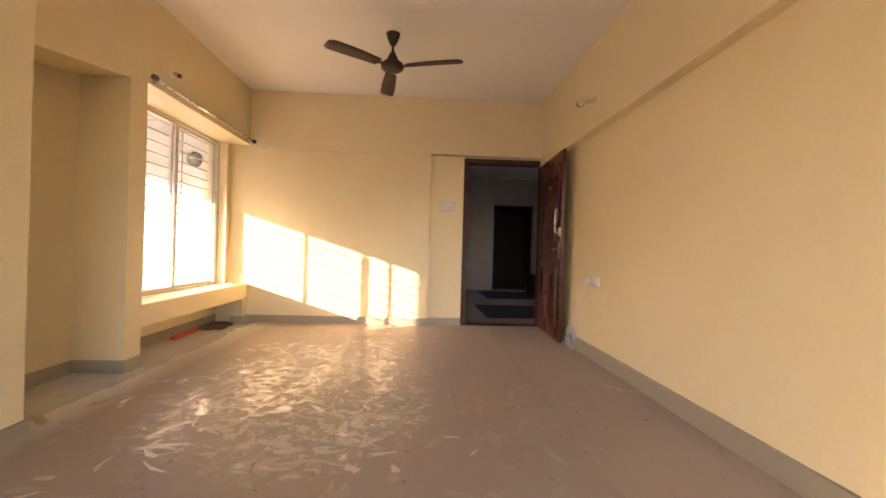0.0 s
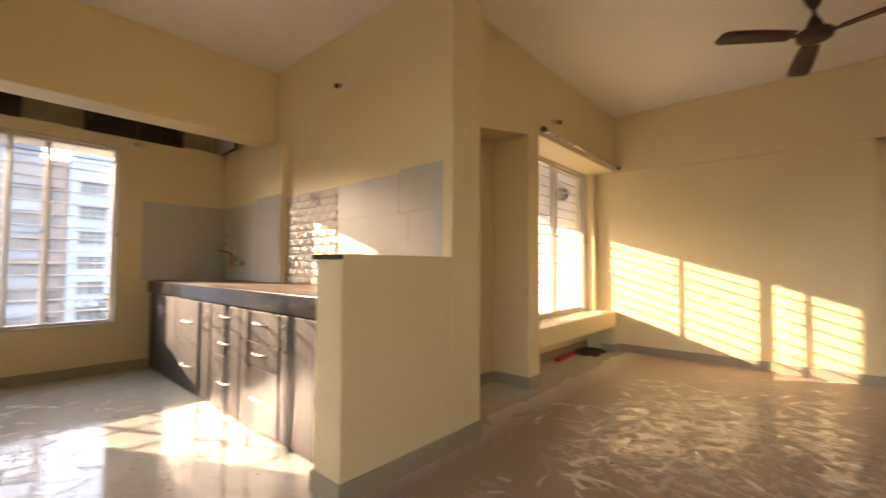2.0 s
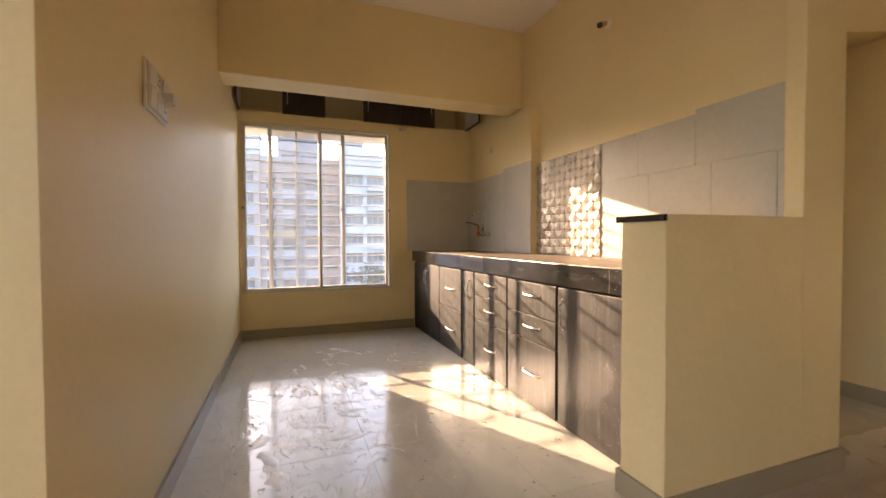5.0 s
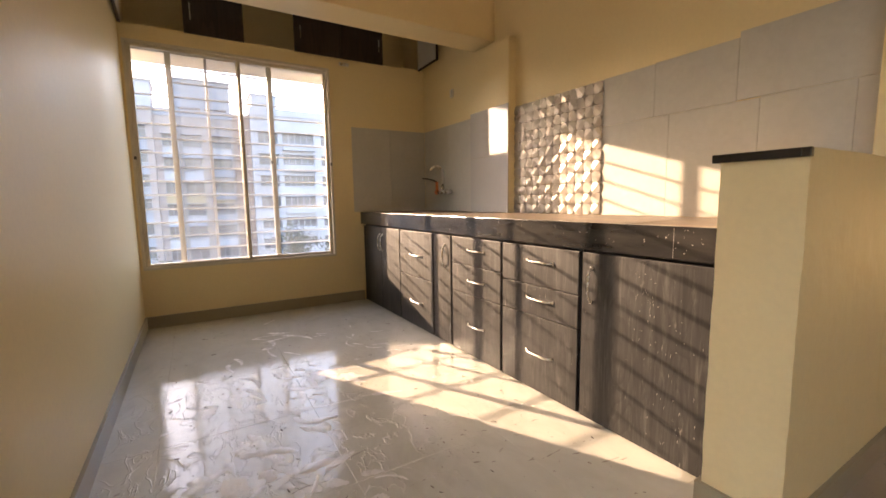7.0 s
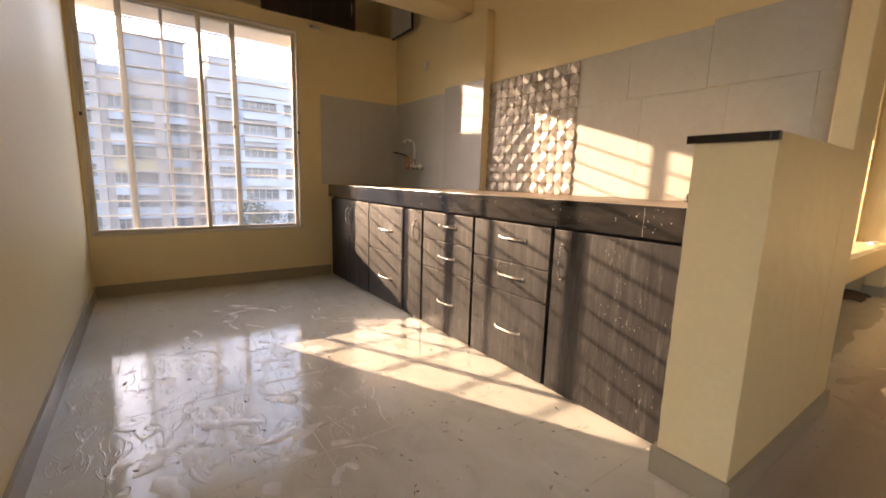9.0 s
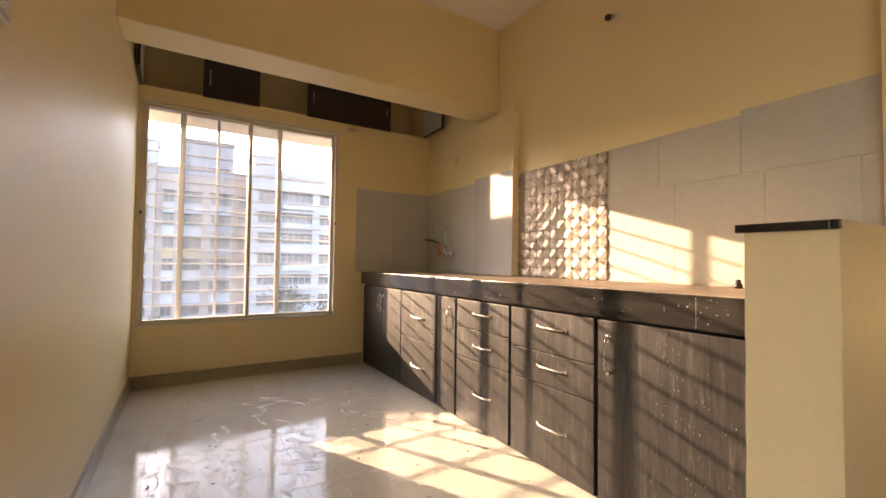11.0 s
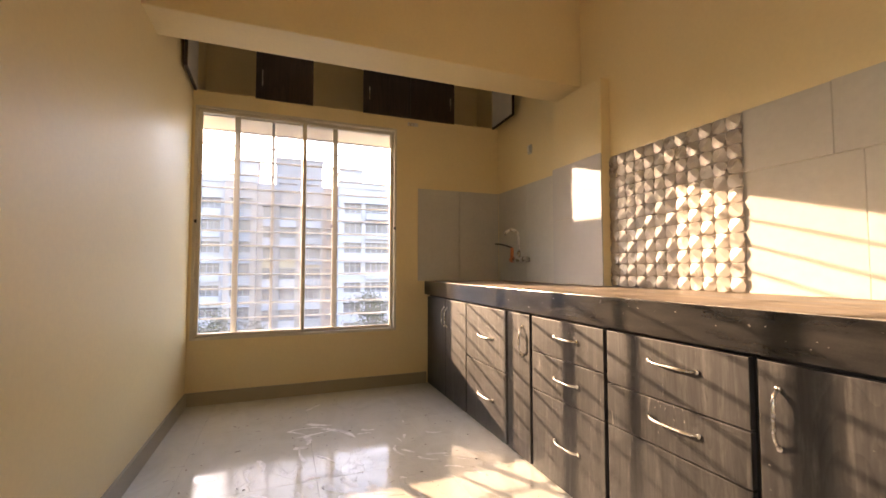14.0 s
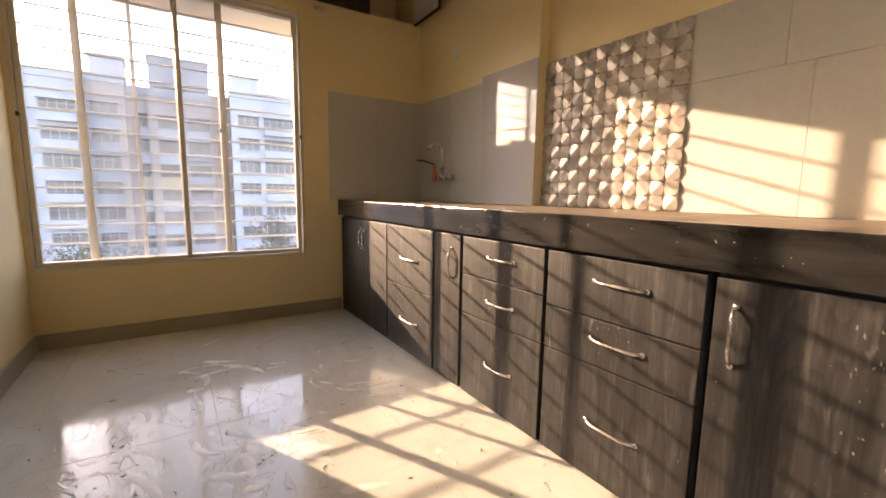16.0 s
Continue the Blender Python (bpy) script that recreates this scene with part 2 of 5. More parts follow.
def glass_material(name, tint, rough):
    mat = bpy.data.materials.new(name)
    nodes, links, bsdf = nodes_of(mat)
    bsdf.inputs["Base Color"].default_value = (*tint, 1)
    bsdf.inputs["Transmission Weight"].default_value = 1.0
    bsdf.inputs["Roughness"].default_value = rough
    bsdf.inputs["IOR"].default_value = 1.45
    return mat


def pane_material(name, tint, dust):
    """Thin pane: straight through, a sharp reflection at its surface, a film of dust that scatters light, tinted blue
    for haze.
    """
    mat = bpy.data.materials.new(name)
    nodes, links, bsdf = nodes_of(mat)
    tree = mat.node_tree
    clear = tree.nodes.new("ShaderNodeBsdfTransparent")
    clear.inputs["Color"].default_value = (*tint, 1)
    film = tree.nodes.new("ShaderNodeBsdfTranslucent")
    # Blue pushed into the dust colour to give the view its outdoor haze.
    film.inputs["Color"].default_value = (0.62, 0.76, 1.0, 1)
    streaks = noise_of(tree, place(tree, (1, 3.0, 0.7)), 3.0, 5, 0.6)
    veil = tree.nodes.new("ShaderNodeMixShader")
    links.new(ramp(tree, streaks, [(0.3, (dust * 0.5,) * 3), (0.75, (dust * 1.5,) * 3)]), veil.inputs[0])
    links.new(clear.outputs[0], veil.inputs[1])
    links.new(film.outputs[0], veil.inputs[2])
    gloss = tree.nodes.new("ShaderNodeBsdfGlossy")
    gloss.inputs["Roughness"].default_value = 0.0
    edge = add(tree, "ShaderNodeLayerWeight", Blend=0.5)
    steep = add(tree, "ShaderNodeMath")
    steep.operation = "POWER"
    links.new(edge.outputs["Facing"], steep.inputs[0])
    steep.inputs[1].default_value = 5.0
    share = add(tree, "ShaderNodeMath")
    share.operation = "MULTIPLY_ADD"
    links.new(steep.outputs[0], share.inputs[0])
    share.inputs[1].default_value, share.inputs[2].default_value = 0.9, 0.035
    blend = tree.nodes.new("ShaderNodeMixShader")
    links.new(share.outputs[0], blend.inputs[0])
    links.new(veil.outputs[0], blend.inputs[1])
    links.new(gloss.outputs[0], blend.inputs[2])
    links.new(blend.outputs[0], nodes["Material Output"].inputs["Surface"])
    nodes.remove(bsdf)
    return mat


GLASS = pane_material("window_glass", (0.96, 0.97, 0.97), 0.022)
MESH = pane_material("insect_mesh", (0.88, 0.88, 0.88), 0.012)
DIAL = glass_material("bulb_glass", (0.95, 0.95, 0.93), 0.25)


# ---- building blocks ----
def mesh_of(name, bm, mat, smooth=False):
    data = bpy.data.meshes.new(name)
    bmesh.ops.recalc_face_normals(bm, faces=bm.faces)
    bm.to_mesh(data)
    bm.free()
    data.materials.append(mat)
    if smooth:
        for p in data.polygons:
            p.use_smooth = True
    return data


def put_box(bm, x0, x1, y0, y1, z0, z1, bevel=0.0, turn=None):
    g = bmesh.ops.create_cube(bm, size=1.0)
    vs = g["verts"]
    m = Matrix.Translation(((x0 + x1) / 2, (y0 + y1) / 2, (z0 + z1) / 2)) @ Matrix.Diagonal((abs(x1 - x0), abs(y1 - y0), abs(z1 - z0), 1))
    bmesh.ops.transform(bm, matrix=(turn @ m) if turn else m, verts=vs)
    if bevel:
        es = list({e for v in vs for e in v.link_edges})
        bmesh.ops.bevel(bm, geom=es, offset=bevel, segments=2, affect="EDGES", profile=0.6)


def put_rod(bm, a, b, r, seg=10, r2=None):
    a, b = Vector(a), Vector(b)
    d = b - a
    g = bmesh.ops.create_cone(bm, cap_ends=True, segments=seg, radius1=r, radius2=r if r2 is None else r2, depth=d.length)
    m = Matrix.Translation((a + b) / 2) @ d.to_track_quat("Z", "Y").to_matrix().to_4x4()
    bmesh.ops.transform(bm, matrix=m, verts=g["verts"])


def put_turned(bm, profile, seg=24, at=(0, 0, 0), turn=None):
    """A turned solid from (radius, height) pairs."""
    rings = []
    m = Matrix.Translation(at) @ (turn if turn else Matrix())
    for r, h in profile:
        rings.append([bm.verts.new(m @ Vector((r * math.cos(2 * math.pi * k / seg), r * math.sin(2 * math.pi * k / seg), h))) for k in range(seg)])
    for lo, hi in zip(rings, rings[1:]):
        for k in range(seg):
            bm.faces.new((lo[k], lo[(k + 1) % seg], hi[(k + 1) % seg], hi[k]))
    bm.faces.new(rings[0][::-1])
    bm.faces.new(rings[-1])


def put_tube(bm, points, r, seg=8):
    """A bent tube along points."""
    pts = [Vector(p) for p in points]
    rings, up = [], Vector((0.13, 0.21, 0.97))
    for i, p in enumerate(pts):
        d = (pts[min(i + 1, len(pts) - 1)] - pts[max(i - 1, 0)]).normalized()
        s = d.cross(up).normalized()
        u = s.cross(d)
        rings.append([bm.verts.new(p + r * (math.cos(2 * math.pi * k / seg) * s + math.sin(2 * math.pi * k / seg) * u)) for k in range(seg)])
    for lo, hi in zip(rings, rings[1:]):
        for k in range(seg):
            bm.faces.new((lo[k], lo[(k + 1) % seg], hi[(k + 1) % seg], hi[k]))
    bm.faces.new(rings[0][::-1])
    bm.faces.new(rings[-1])


def boxes(name, rows, mat, bevel=0.0, parent=None):
    bm = bmesh.new()
    for row in rows:
        put_box(bm, *row, bevel=bevel)
    ob = new(name, mesh_of(name, bm, mat))
    if parent:
        ob.parent = parent
    return ob


def shape(name, bm, mat, parent=None, smooth=False):
    ob = new(name, mesh_of(name, bm, mat, smooth))
    if parent:
        ob.parent = parent
    return ob


def structure(name, rows, mat, label, bevel=0.0):
    return tagged(boxes(name, rows, mat, bevel), label, kind="structure")


def thing(name, label, category, at=(0, 0, 0), group=""):
    ob = tagged(new(name), label, category, group)
    ob.location = at
    return ob



def uneven(ob, cuts, depth):
    """Hand-finished plaster: edges and faces that wander by a few millimetres."""
    bm = bmesh.new()
    bm.from_mesh(ob.data)
    bmesh.ops.subdivide_edges(bm, edges=bm.edges, cuts=cuts, use_grid_fill=True)
    for v in bm.verts:
        p = v.co
        v.co = p + depth * (0.6 * noise.noise_vector(p * 4.1) + 0.4 * noise.noise_vector(p * 17.0))
    bm.to_mesh(ob.data)
    bm.free()


# ---- the setting ----
H = 2.87
structure("floor", [(-6.0, 1.4, -4.3, 5.75, -0.2, -0.004)], GROUT, "cement bed under polished cream floor tiles")
structure("floor_lobby", [(-0.6, 3.6, 5.75, 10.6, -0.2, 0.0)], LOBBY, "dull grey stone floor of the dark stair lobby")
structure("ceiling", [(-6.6, 1.4, -4.3, 5.75, H, H + 0.2)], CEILING, "plain off-white painted ceiling")
structure("ceiling_lobby", [(-0.6, 3.6, 5.75, 10.6, 2.75, 2.95)], CEILING, "plain ceiling of the dark lobby")

structure("wall_east", [(1.178, 1.4, -1.7, 5.75, 0, 2.08)], WALL, "cream painted wall below a shallow beam")
structure("beam_east", [(1.09, 1.4, -1.7, 5.75, 2.08, H)], WALL, "cream painted beam standing proud of the wall", 0.004)
structure("beam_north", [(-2.56, 1.09, 5.455, 5.495, 2.165, H), (-2.56, 1.09, 5.495, 5.75, 2.19, H)], WALL, "cream painted beam over the entrance wall", 0.004)
structure("wall_north_niche", [(-3.06, -0.975, 5.495, 5.75, 0, 2.19)], WALL, "cream painted shallow wall niche in morning sun")
structure("wall_north_pier", [(-0.975, -0.32, 5.455, 5.75, 0, 2.165)], WALL, "cream painted flat pier beside the entrance", 0.004)
structure("wall_north_door", [(-0.32, 0.11, 5.525, 5.75, 0, 2.165), (0.11, 1.178, 5.525, 5.75, 2.14, 2.165)], WALL, "cream painted wall strip holding the switches")
# The wide opening is unseen, added so daylight fills the living room.
structure("wall_south", [(-2.42, -1.5, -1.9, -1.7, 0, H), (1.05, 1.4, -1.9, -1.7, 0, H), (-1.5, 1.05, -1.9, -1.7, 2.3, H), (-1.5, 1.05, -1.9, -1.7, 0, 0.10)], WALL, "plain cream painted wall behind the walk, with an unseen opening added for daylight")

structure("pier_kitchen", [(-2.375, -2.30, 2.05, 2.32, 0, H)], WALL, "cream painted full-height pier at the kitchen opening", 0.006)
half_wall = structure("half_wall", [(-2.50, -2.314, 1.315, 2.05, 0, 1.05), (-2.314, -2.30, 1.315, 2.05, 0, 1.0735), (-2.50, -2.375, 2.05, 2.145, 0, 1.05)], WALL, "cream painted half wall screening the kitchen counter")
uneven(half_wall, 26, 0.0045)
structure("half_wall_cap", [(-2.516, -2.314, 1.298, 2.05, 1.05, 1.073), (-2.516, -2.375, 2.05, 2.138, 1.05, 1.073), (-2.314, -2.296, 1.298, 1.315, 1.05, 1.073)], GRANITE, "thin black granite cap on the half wall", 0.002)
structure("wall_alcove", [(-3.1, -2.92, 2.32, 3.364, 0, H)], WALL, "cream painted alcove with a header above", 0.004)
def alcove_header():
    """The header over the alcove; its lower edge falls slightly away from the column."""
    bm = bmesh.new()
    rings = []
    for x in (-2.92, -2.56):
        rings.append([bm.verts.new((x, y, z)) for y, z in ((2.32, 1.975), (3.364, 2.155), (3.364, H), (2.32, H))])
    for k in range(4):
        bm.faces.new((rings[0][k], rings[0][(k + 1) % 4], rings[1][(k + 1) % 4], rings[1][k]))
    bm.faces.new(rings[0])
    bm.faces.new(rings[1])
    tagged(shape("wall_alcove_header", bm, WALL), "cream painted header over the alcove", kind="structure")


alcove_header()
structure("column_living", [(-3.1, -2.56, 3.364, 3.545, 0, H)], WALL, "cream painted column beside the bay window", 0.006)
structure("wall_bay_header", [(-3.06, -2.56, 3.545, 5.75, 2.19, H)], WALL, "cream painted header over the bay window", 0.004)
structure("sill_bay", [(-2.96, -2.56, 3.545, 5.495, 0.30, 0.475), (-2.68, -2.56, 5.36, 5.495, 0, 0.30)], WALL, "cream painted deep window seat on a short leg", 0.006)
structure("wall_bay_back", [(-3.06, -2.94, 3.545, 5.495, 0, 0.30), (-3.06, -2.96, 3.545, 5.495, 0.30, 0.475), (-3.06, -2.80, 5.40, 5.495, 0.475, 2.19)], WALL, "cream painted wall under and beside the bay window")


def kitchen_wall():
    """The tiled kitchen wall."""
    bm = bmesh.new()
    prof = [(2.32, 0.0), (2.145, 0.0), (2.145, H), (2.32, H)]
    ends = []
    for x in (-5.75, -2.375):
        ends.append([bm.verts.new((x, y, z)) for y, z in prof])
    n = len(prof)
    for k in range(n):
        bm.faces.new((ends[0][k], ends[0][(k + 1) % n], ends[1][(k + 1) % n], ends[1][k]))
    bm.faces.new(ends[0])
    bm.faces.new(ends[1][::-1])
    ob = shape("wall_kitchen_north", bm, WALL)
    return tagged(ob, "cream painted kitchen wall above the tiles", kind="structure")


kitchen_wall()
structure("pier_sink", [(-4.81, -4.33, 2.075, 2.145, 0.86, 2.13)], WALL, "cream painted shallow pier beside the sink", 0.004)
structure("beam_kitchen", [(-4.86, -4.585, -0.34, 2.145, 2.185, H)], WALL, "cream painted deep beam across the kitchen", 0.006)
structure("wall_kitchen_south", [(-5.75, -2.27, -0.49, -0.34, 0, H)], WALL, "cream painted kitchen side wall in soft daylight")
structure("wall_bedroom_door", [(-2.42, -2.27, -0.60, -0.49, 0, H), (-2.42, -2.27, -1.7, -0.60, 2.15, H), (-2.42, -2.27, -4.3, -1.56, 0, 2.15), (-2.42, -2.27, -4.3, -1.7, 2.15, H)], WALL, "cream painted wall around the bedroom doorway")
KY0, KY1, KZ0, KZ1 = -0.322, 1.174, 0.455, 2.155
BY0, BY1 = -3.9, -2.42
structure("wall_west", [
    (-5.87, -5.75, -4.3, 2.32, 0, KZ0), (-5.87, -5.75, -4.3, 2.32, KZ1, 2.265),
    (-5.87, -5.75, KY1, 2.32, KZ0, KZ1), (-5.87, -5.75, BY1, KY0, KZ0, KZ1), (-5.87, -5.75, -4.3, BY0, KZ0, KZ1),
    (-5.87, -5.75, -4.3, -0.42, 2.265, H)], WALL, "cream painted outer wall with kitchen and bedroom windows")
structure("loft_soffit", [(-6.30, -5.878, -0.45, 2.32, 2.148, 2.157)], WHITE_WALL, "white plastered outer underside of the storage loft")
structure("loft", [(-6.2, -5.87, -0.45, 2.32, 2.16, 2.265), (-6.3, -6.2, -0.45, 2.32, 2.16, H), (-6.2, -5.75, -0.45, -0.34, 2.265, H), (-6.2, -5.75, 2.14, 2.32, 2.265, H)], WALL, "cream painted storage loft recess above the kitchen window")
structure("wall_bedroom_south", [(-5.87, -2.42, -4.5, -4.3, 0, H)], WALL, "plain cream bedroom wall")

# The gap in the x 3.6 wall is unseen, added to light the lobby.
structure("wall_lobby", [(-0.8, -0.6, 5.75, 10.6, 0, 2.75), (3.6, 3.8, 5.75, 7.9, 0, 2.75), (3.6, 3.8, 8.4, 10.6, 0, 2.75), (3.6, 3.8, 7.9, 8.4, 0, 1.2), (3.6, 3.8, 7.9, 8.4, 2.1, 2.75), (1.4, 3.6, 5.55, 5.75, 0, 2.75),
                         (-0.6, 1.36, 10.4, 10.6, 0, 2.75), (2.36, 3.6, 10.4, 10.6, 0, 2.75), (1.36, 2.36, 10.4, 10.6, 2.1, 2.75)], LOBBY, "dull grey-white lobby wall in the dark, with an unseen opening added for light")
# All faces coloured black to stand for the darkness inside the doorway.
structure("wall_lobby_inner", [(1.36, 2.36, 11.3, 11.4, 0, 2.2), (1.26, 1.36, 10.6, 11.4, 0, 2.2), (2.36, 2.46, 10.6, 11.4, 0, 2.2), (1.26, 2.46, 10.6, 11.4, 2.1, 2.2), (1.26, 2.46, 10.6, 11.4, -0.1, 0)], BLACK_FILL, "doorway across the lobby, painted black for its unlit depth")

# balcony beyond the bay window, its north wall seen through the glass
# Unseen south wall added to end the sun patch; low parapet lets sun in.
structure("balcony_wall", [(-4.75, -3.06, 6.0, 6.2, -0.3, 2.6), (-4.75, -3.06, 3.0, 3.22, -0.12, 2.6), (-4.75, -4.6, 3.0, 6.2, -0.3, -0.05)], WHITE_WALL, "white plastered balcony side wall and parapet, with an unseen south wall added to cut the sun")
# Floor slab set high and white to bounce sun into the room.
structure("balcony_slab", [(-4.75, -3.06, 3.0, 6.2, -0.45, -0.12), (-4.75, -3.06, 3.0, 6.2, 2.6, 2.8), (-4.75, -4.6, 3.0, 6.2, 2.01, 2.6)], WHITE_WALL, "white plastered balcony slab and lintel")

# ---- skirtings ----
SK = 0.093
structure("skirting", [
    (1.157, 1.178, -1.7, 5.50, 0, 0.122),
    (-2.56, -0.975, 5.481, 5.495, 0, SK), (-0.989, -0.32, 5.441, 5.455, 0, SK), (-0.32, -0.306, 5.455, 5.511, 0, SK), (-0.32, 0.105, 5.511, 5.525, 0, SK),
    (-2.30, -2.286, 1.301, 2.334, 0, SK), (-2.514, -2.30, 1.301, 1.315, 0, SK), (-2.514, -2.50, 1.315, 1.44, 0, SK), (-2.56, -2.30, 2.32, 2.334, 0, SK),
    (-2.92, -2.906, 2.334, 3.35, 0, SK), (-2.906, -2.546, 3.35, 3.364, 0, SK), (-2.56, -2.546, 3.364, 3.559, 0, SK),
    (-2.94, -2.926, 3.559, 5.48, 0, SK), (-2.694, -2.68, 5.346, 5.48, 0, SK), (-2.68, -2.546, 5.346, 5.36, 0, SK), (-2.56, -2.546, 5.36, 5.48, 0, SK),
    (-5.735, -2.27, -0.34, -0.326, 0, SK), (-2.27, -2.256, -0.595, -0.326, 0, SK), (-5.75, -5.735, -0.34, 1.435, 0, SK),
    (-5.75, -5.735, -4.3, -0.50, 0, SK), (-5.735, -2.42, -0.504, -0.49, 0, SK)], SKIRT, "grey-beige tile skirting along the walls", 0.0015)

# ---- windows ----


def sliding_window(name, x, y0, y1, z0, z1, stiles, label, inner=1):
    """An aluminium sliding window in a wall that faces +x; stiles: (place, width, step in depth)."""
    root = tagged(new(name), label, kind="structure")
    root.location = (x, (y0 + y1) / 2, z0)
    off = Matrix.Translation(root.location).inverted()
    rows = [(x - 0.10, x + 0.006, y0, y0 + 0.02, z0, z1), (x - 0.10, x + 0.006, y1 - 0.02, y1, z0, z1),
            (x - 0.10, x + 0.006, y0 + 0.02, y1 - 0.02, z0, z0 + 0.02), (x - 0.10, x + 0.006, y0 + 0.02, y1 - 0.02, z1 - 0.02, z1)]
    bm = bmesh.new()
    for r in rows:
        put_box(bm, *r, bevel=0.003)
    for z in (z0 + 0.02, z1 - 0.026):
        put_box(bm, x - 0.048, x - 0.044, y0 + 0.02, y1 - 0.02, z, z + 0.006)
    frame_ob = shape("frame", bm, ALUMINIUM, root)
    frame_ob.matrix_parent_inverse = off
    for k, (a, b, d) in enumerate(stiles):
        xs = x - 0.02 - 0.03 * d
        bm = bmesh.new()
        w = 0.027 if d < 2 else 0.040
        put_box(bm, xs - 0.012, xs + 0.012, a, a + w, z0 + 0.021, z1 - 0.021, bevel=0.003)
        put_box(bm, xs - 0.012, xs + 0.012, b - w, b, z0 + 0.021, z1 - 0.021, bevel=0.003)
        put_box(bm, xs - 0.012, xs + 0.012, a + w, b - w, z0 + 0.021, z0 + 0.044, bevel=0.003)
        put_box(bm, xs - 0.012, xs + 0.012, a + w, b - w, z1 - 0.044, z1 - 0.021, bevel=0.003)
        s = shape("sash", bm, ALUMINIUM, root)
        s.matrix_parent_inverse = off
        g = boxes("pane", [(xs - 0.0025, xs + 0.0025, a + w - 0.004, b - w + 0.004, z0 + 0.04, z1 - 0.04)], GLASS if d < 2 else MESH, parent=root)
        g.matrix_parent_inverse = off
        g.visible_shadow = False
    for y in (y0 + 0.018, (y0 + y1) / 2 + 0.22, y1 - 0.018):
        bm = bmesh.new()
        put_box(bm, x + 0.006, x + 0.013, y - 0.008, y + 0.008, (z0 + z1) / 2 - 0.012, (z0 + z1) / 2 + 0.012, bevel=0.002)
        c = shape("latch", bm, BLACK, root)
        c.matrix_parent_inverse = off
    return root


def grille(name, x, y0, y1, z0, z1, step, uprights, label, r=0.0064, half=0.011):
    bm = bmesh.new()
    n = int((z1 - z0) / step)
    for k in range(n + 1):
        z = z0 + 0.03 + k * (z1 - z0 - 0.06) / n
        put_rod(bm, (x, y0, z), (x, y1, z), r, 8)
    for y in uprights:
        put_box(bm, x - 0.022, x - 0.008, y - half, y + half, z0, z1, bevel=0.002)
    return tagged(shape(name, bm, GRILLE_PAINT), label, kind="structure")


sliding_window("window_1", -5.757, KY0, KY1, KZ0, KZ1, [(-0.301, 0.447, 0), (0.414, 1.153, 1), (-0.072, 0.694, 2)], "cream aluminium sliding kitchen window with dusty panes")
grille("window_grille_1", -5.862, KY0, KY1, KZ0, KZ1, 0.113, (0.20,), "pale painted steel grille of thin horizontal bars")
sliding_window("window_2", -2.90, 3.545, 5.40, 0.475, 2.19, [(3.58, 4.58, 0), (4.515, 5.365, 1)], "cream aluminium sliding bay window")
grille("window_grille_2", -3.03, 3.56, 5.40, 0.475, 2.19, 0.113, (4.284, 4.875), "pale steel grille of thin horizontal bars", 0.008, 0.013)
sliding_window("window_3", -5.757, BY0, BY1, KZ0, KZ1, [(-3.865, -3.15, 0), (-3.18, -2.455, 1)], "cream aluminium sliding bedroom window")
grille("window_grille_3", -5.862, BY0, BY1, KZ0, KZ1, 0.113, (-3.5, -2.8), "pale painted steel grille of thin horizontal bars")

# ---- doors ----
structure("door_frame_1", [(0.105, 0.165, 5.515, 5.66, 0, 2.145), (1.105, 1.165, 5.515, 5.66, 0, 2.145), (0.165, 1.105, 5.515, 5.66, 2.085, 2.145), (0.165, 1.105, 5.53, 5.66, 0, 0.012)], FRAME_WOOD, "dark brown wooden entrance door frame", 0.004)
structure("door_frame_2", [(-2.44, -2.255, -0.655, -0.60, 0, 2.15), (-2.44, -2.255, -1.56, -1.505, 0, 2.15), (-2.44, -2.255, -1.505, -0.655, 2.095, 2.15)], FRAME_WOOD, "dark brown wooden bedroom door frame", 0.005)


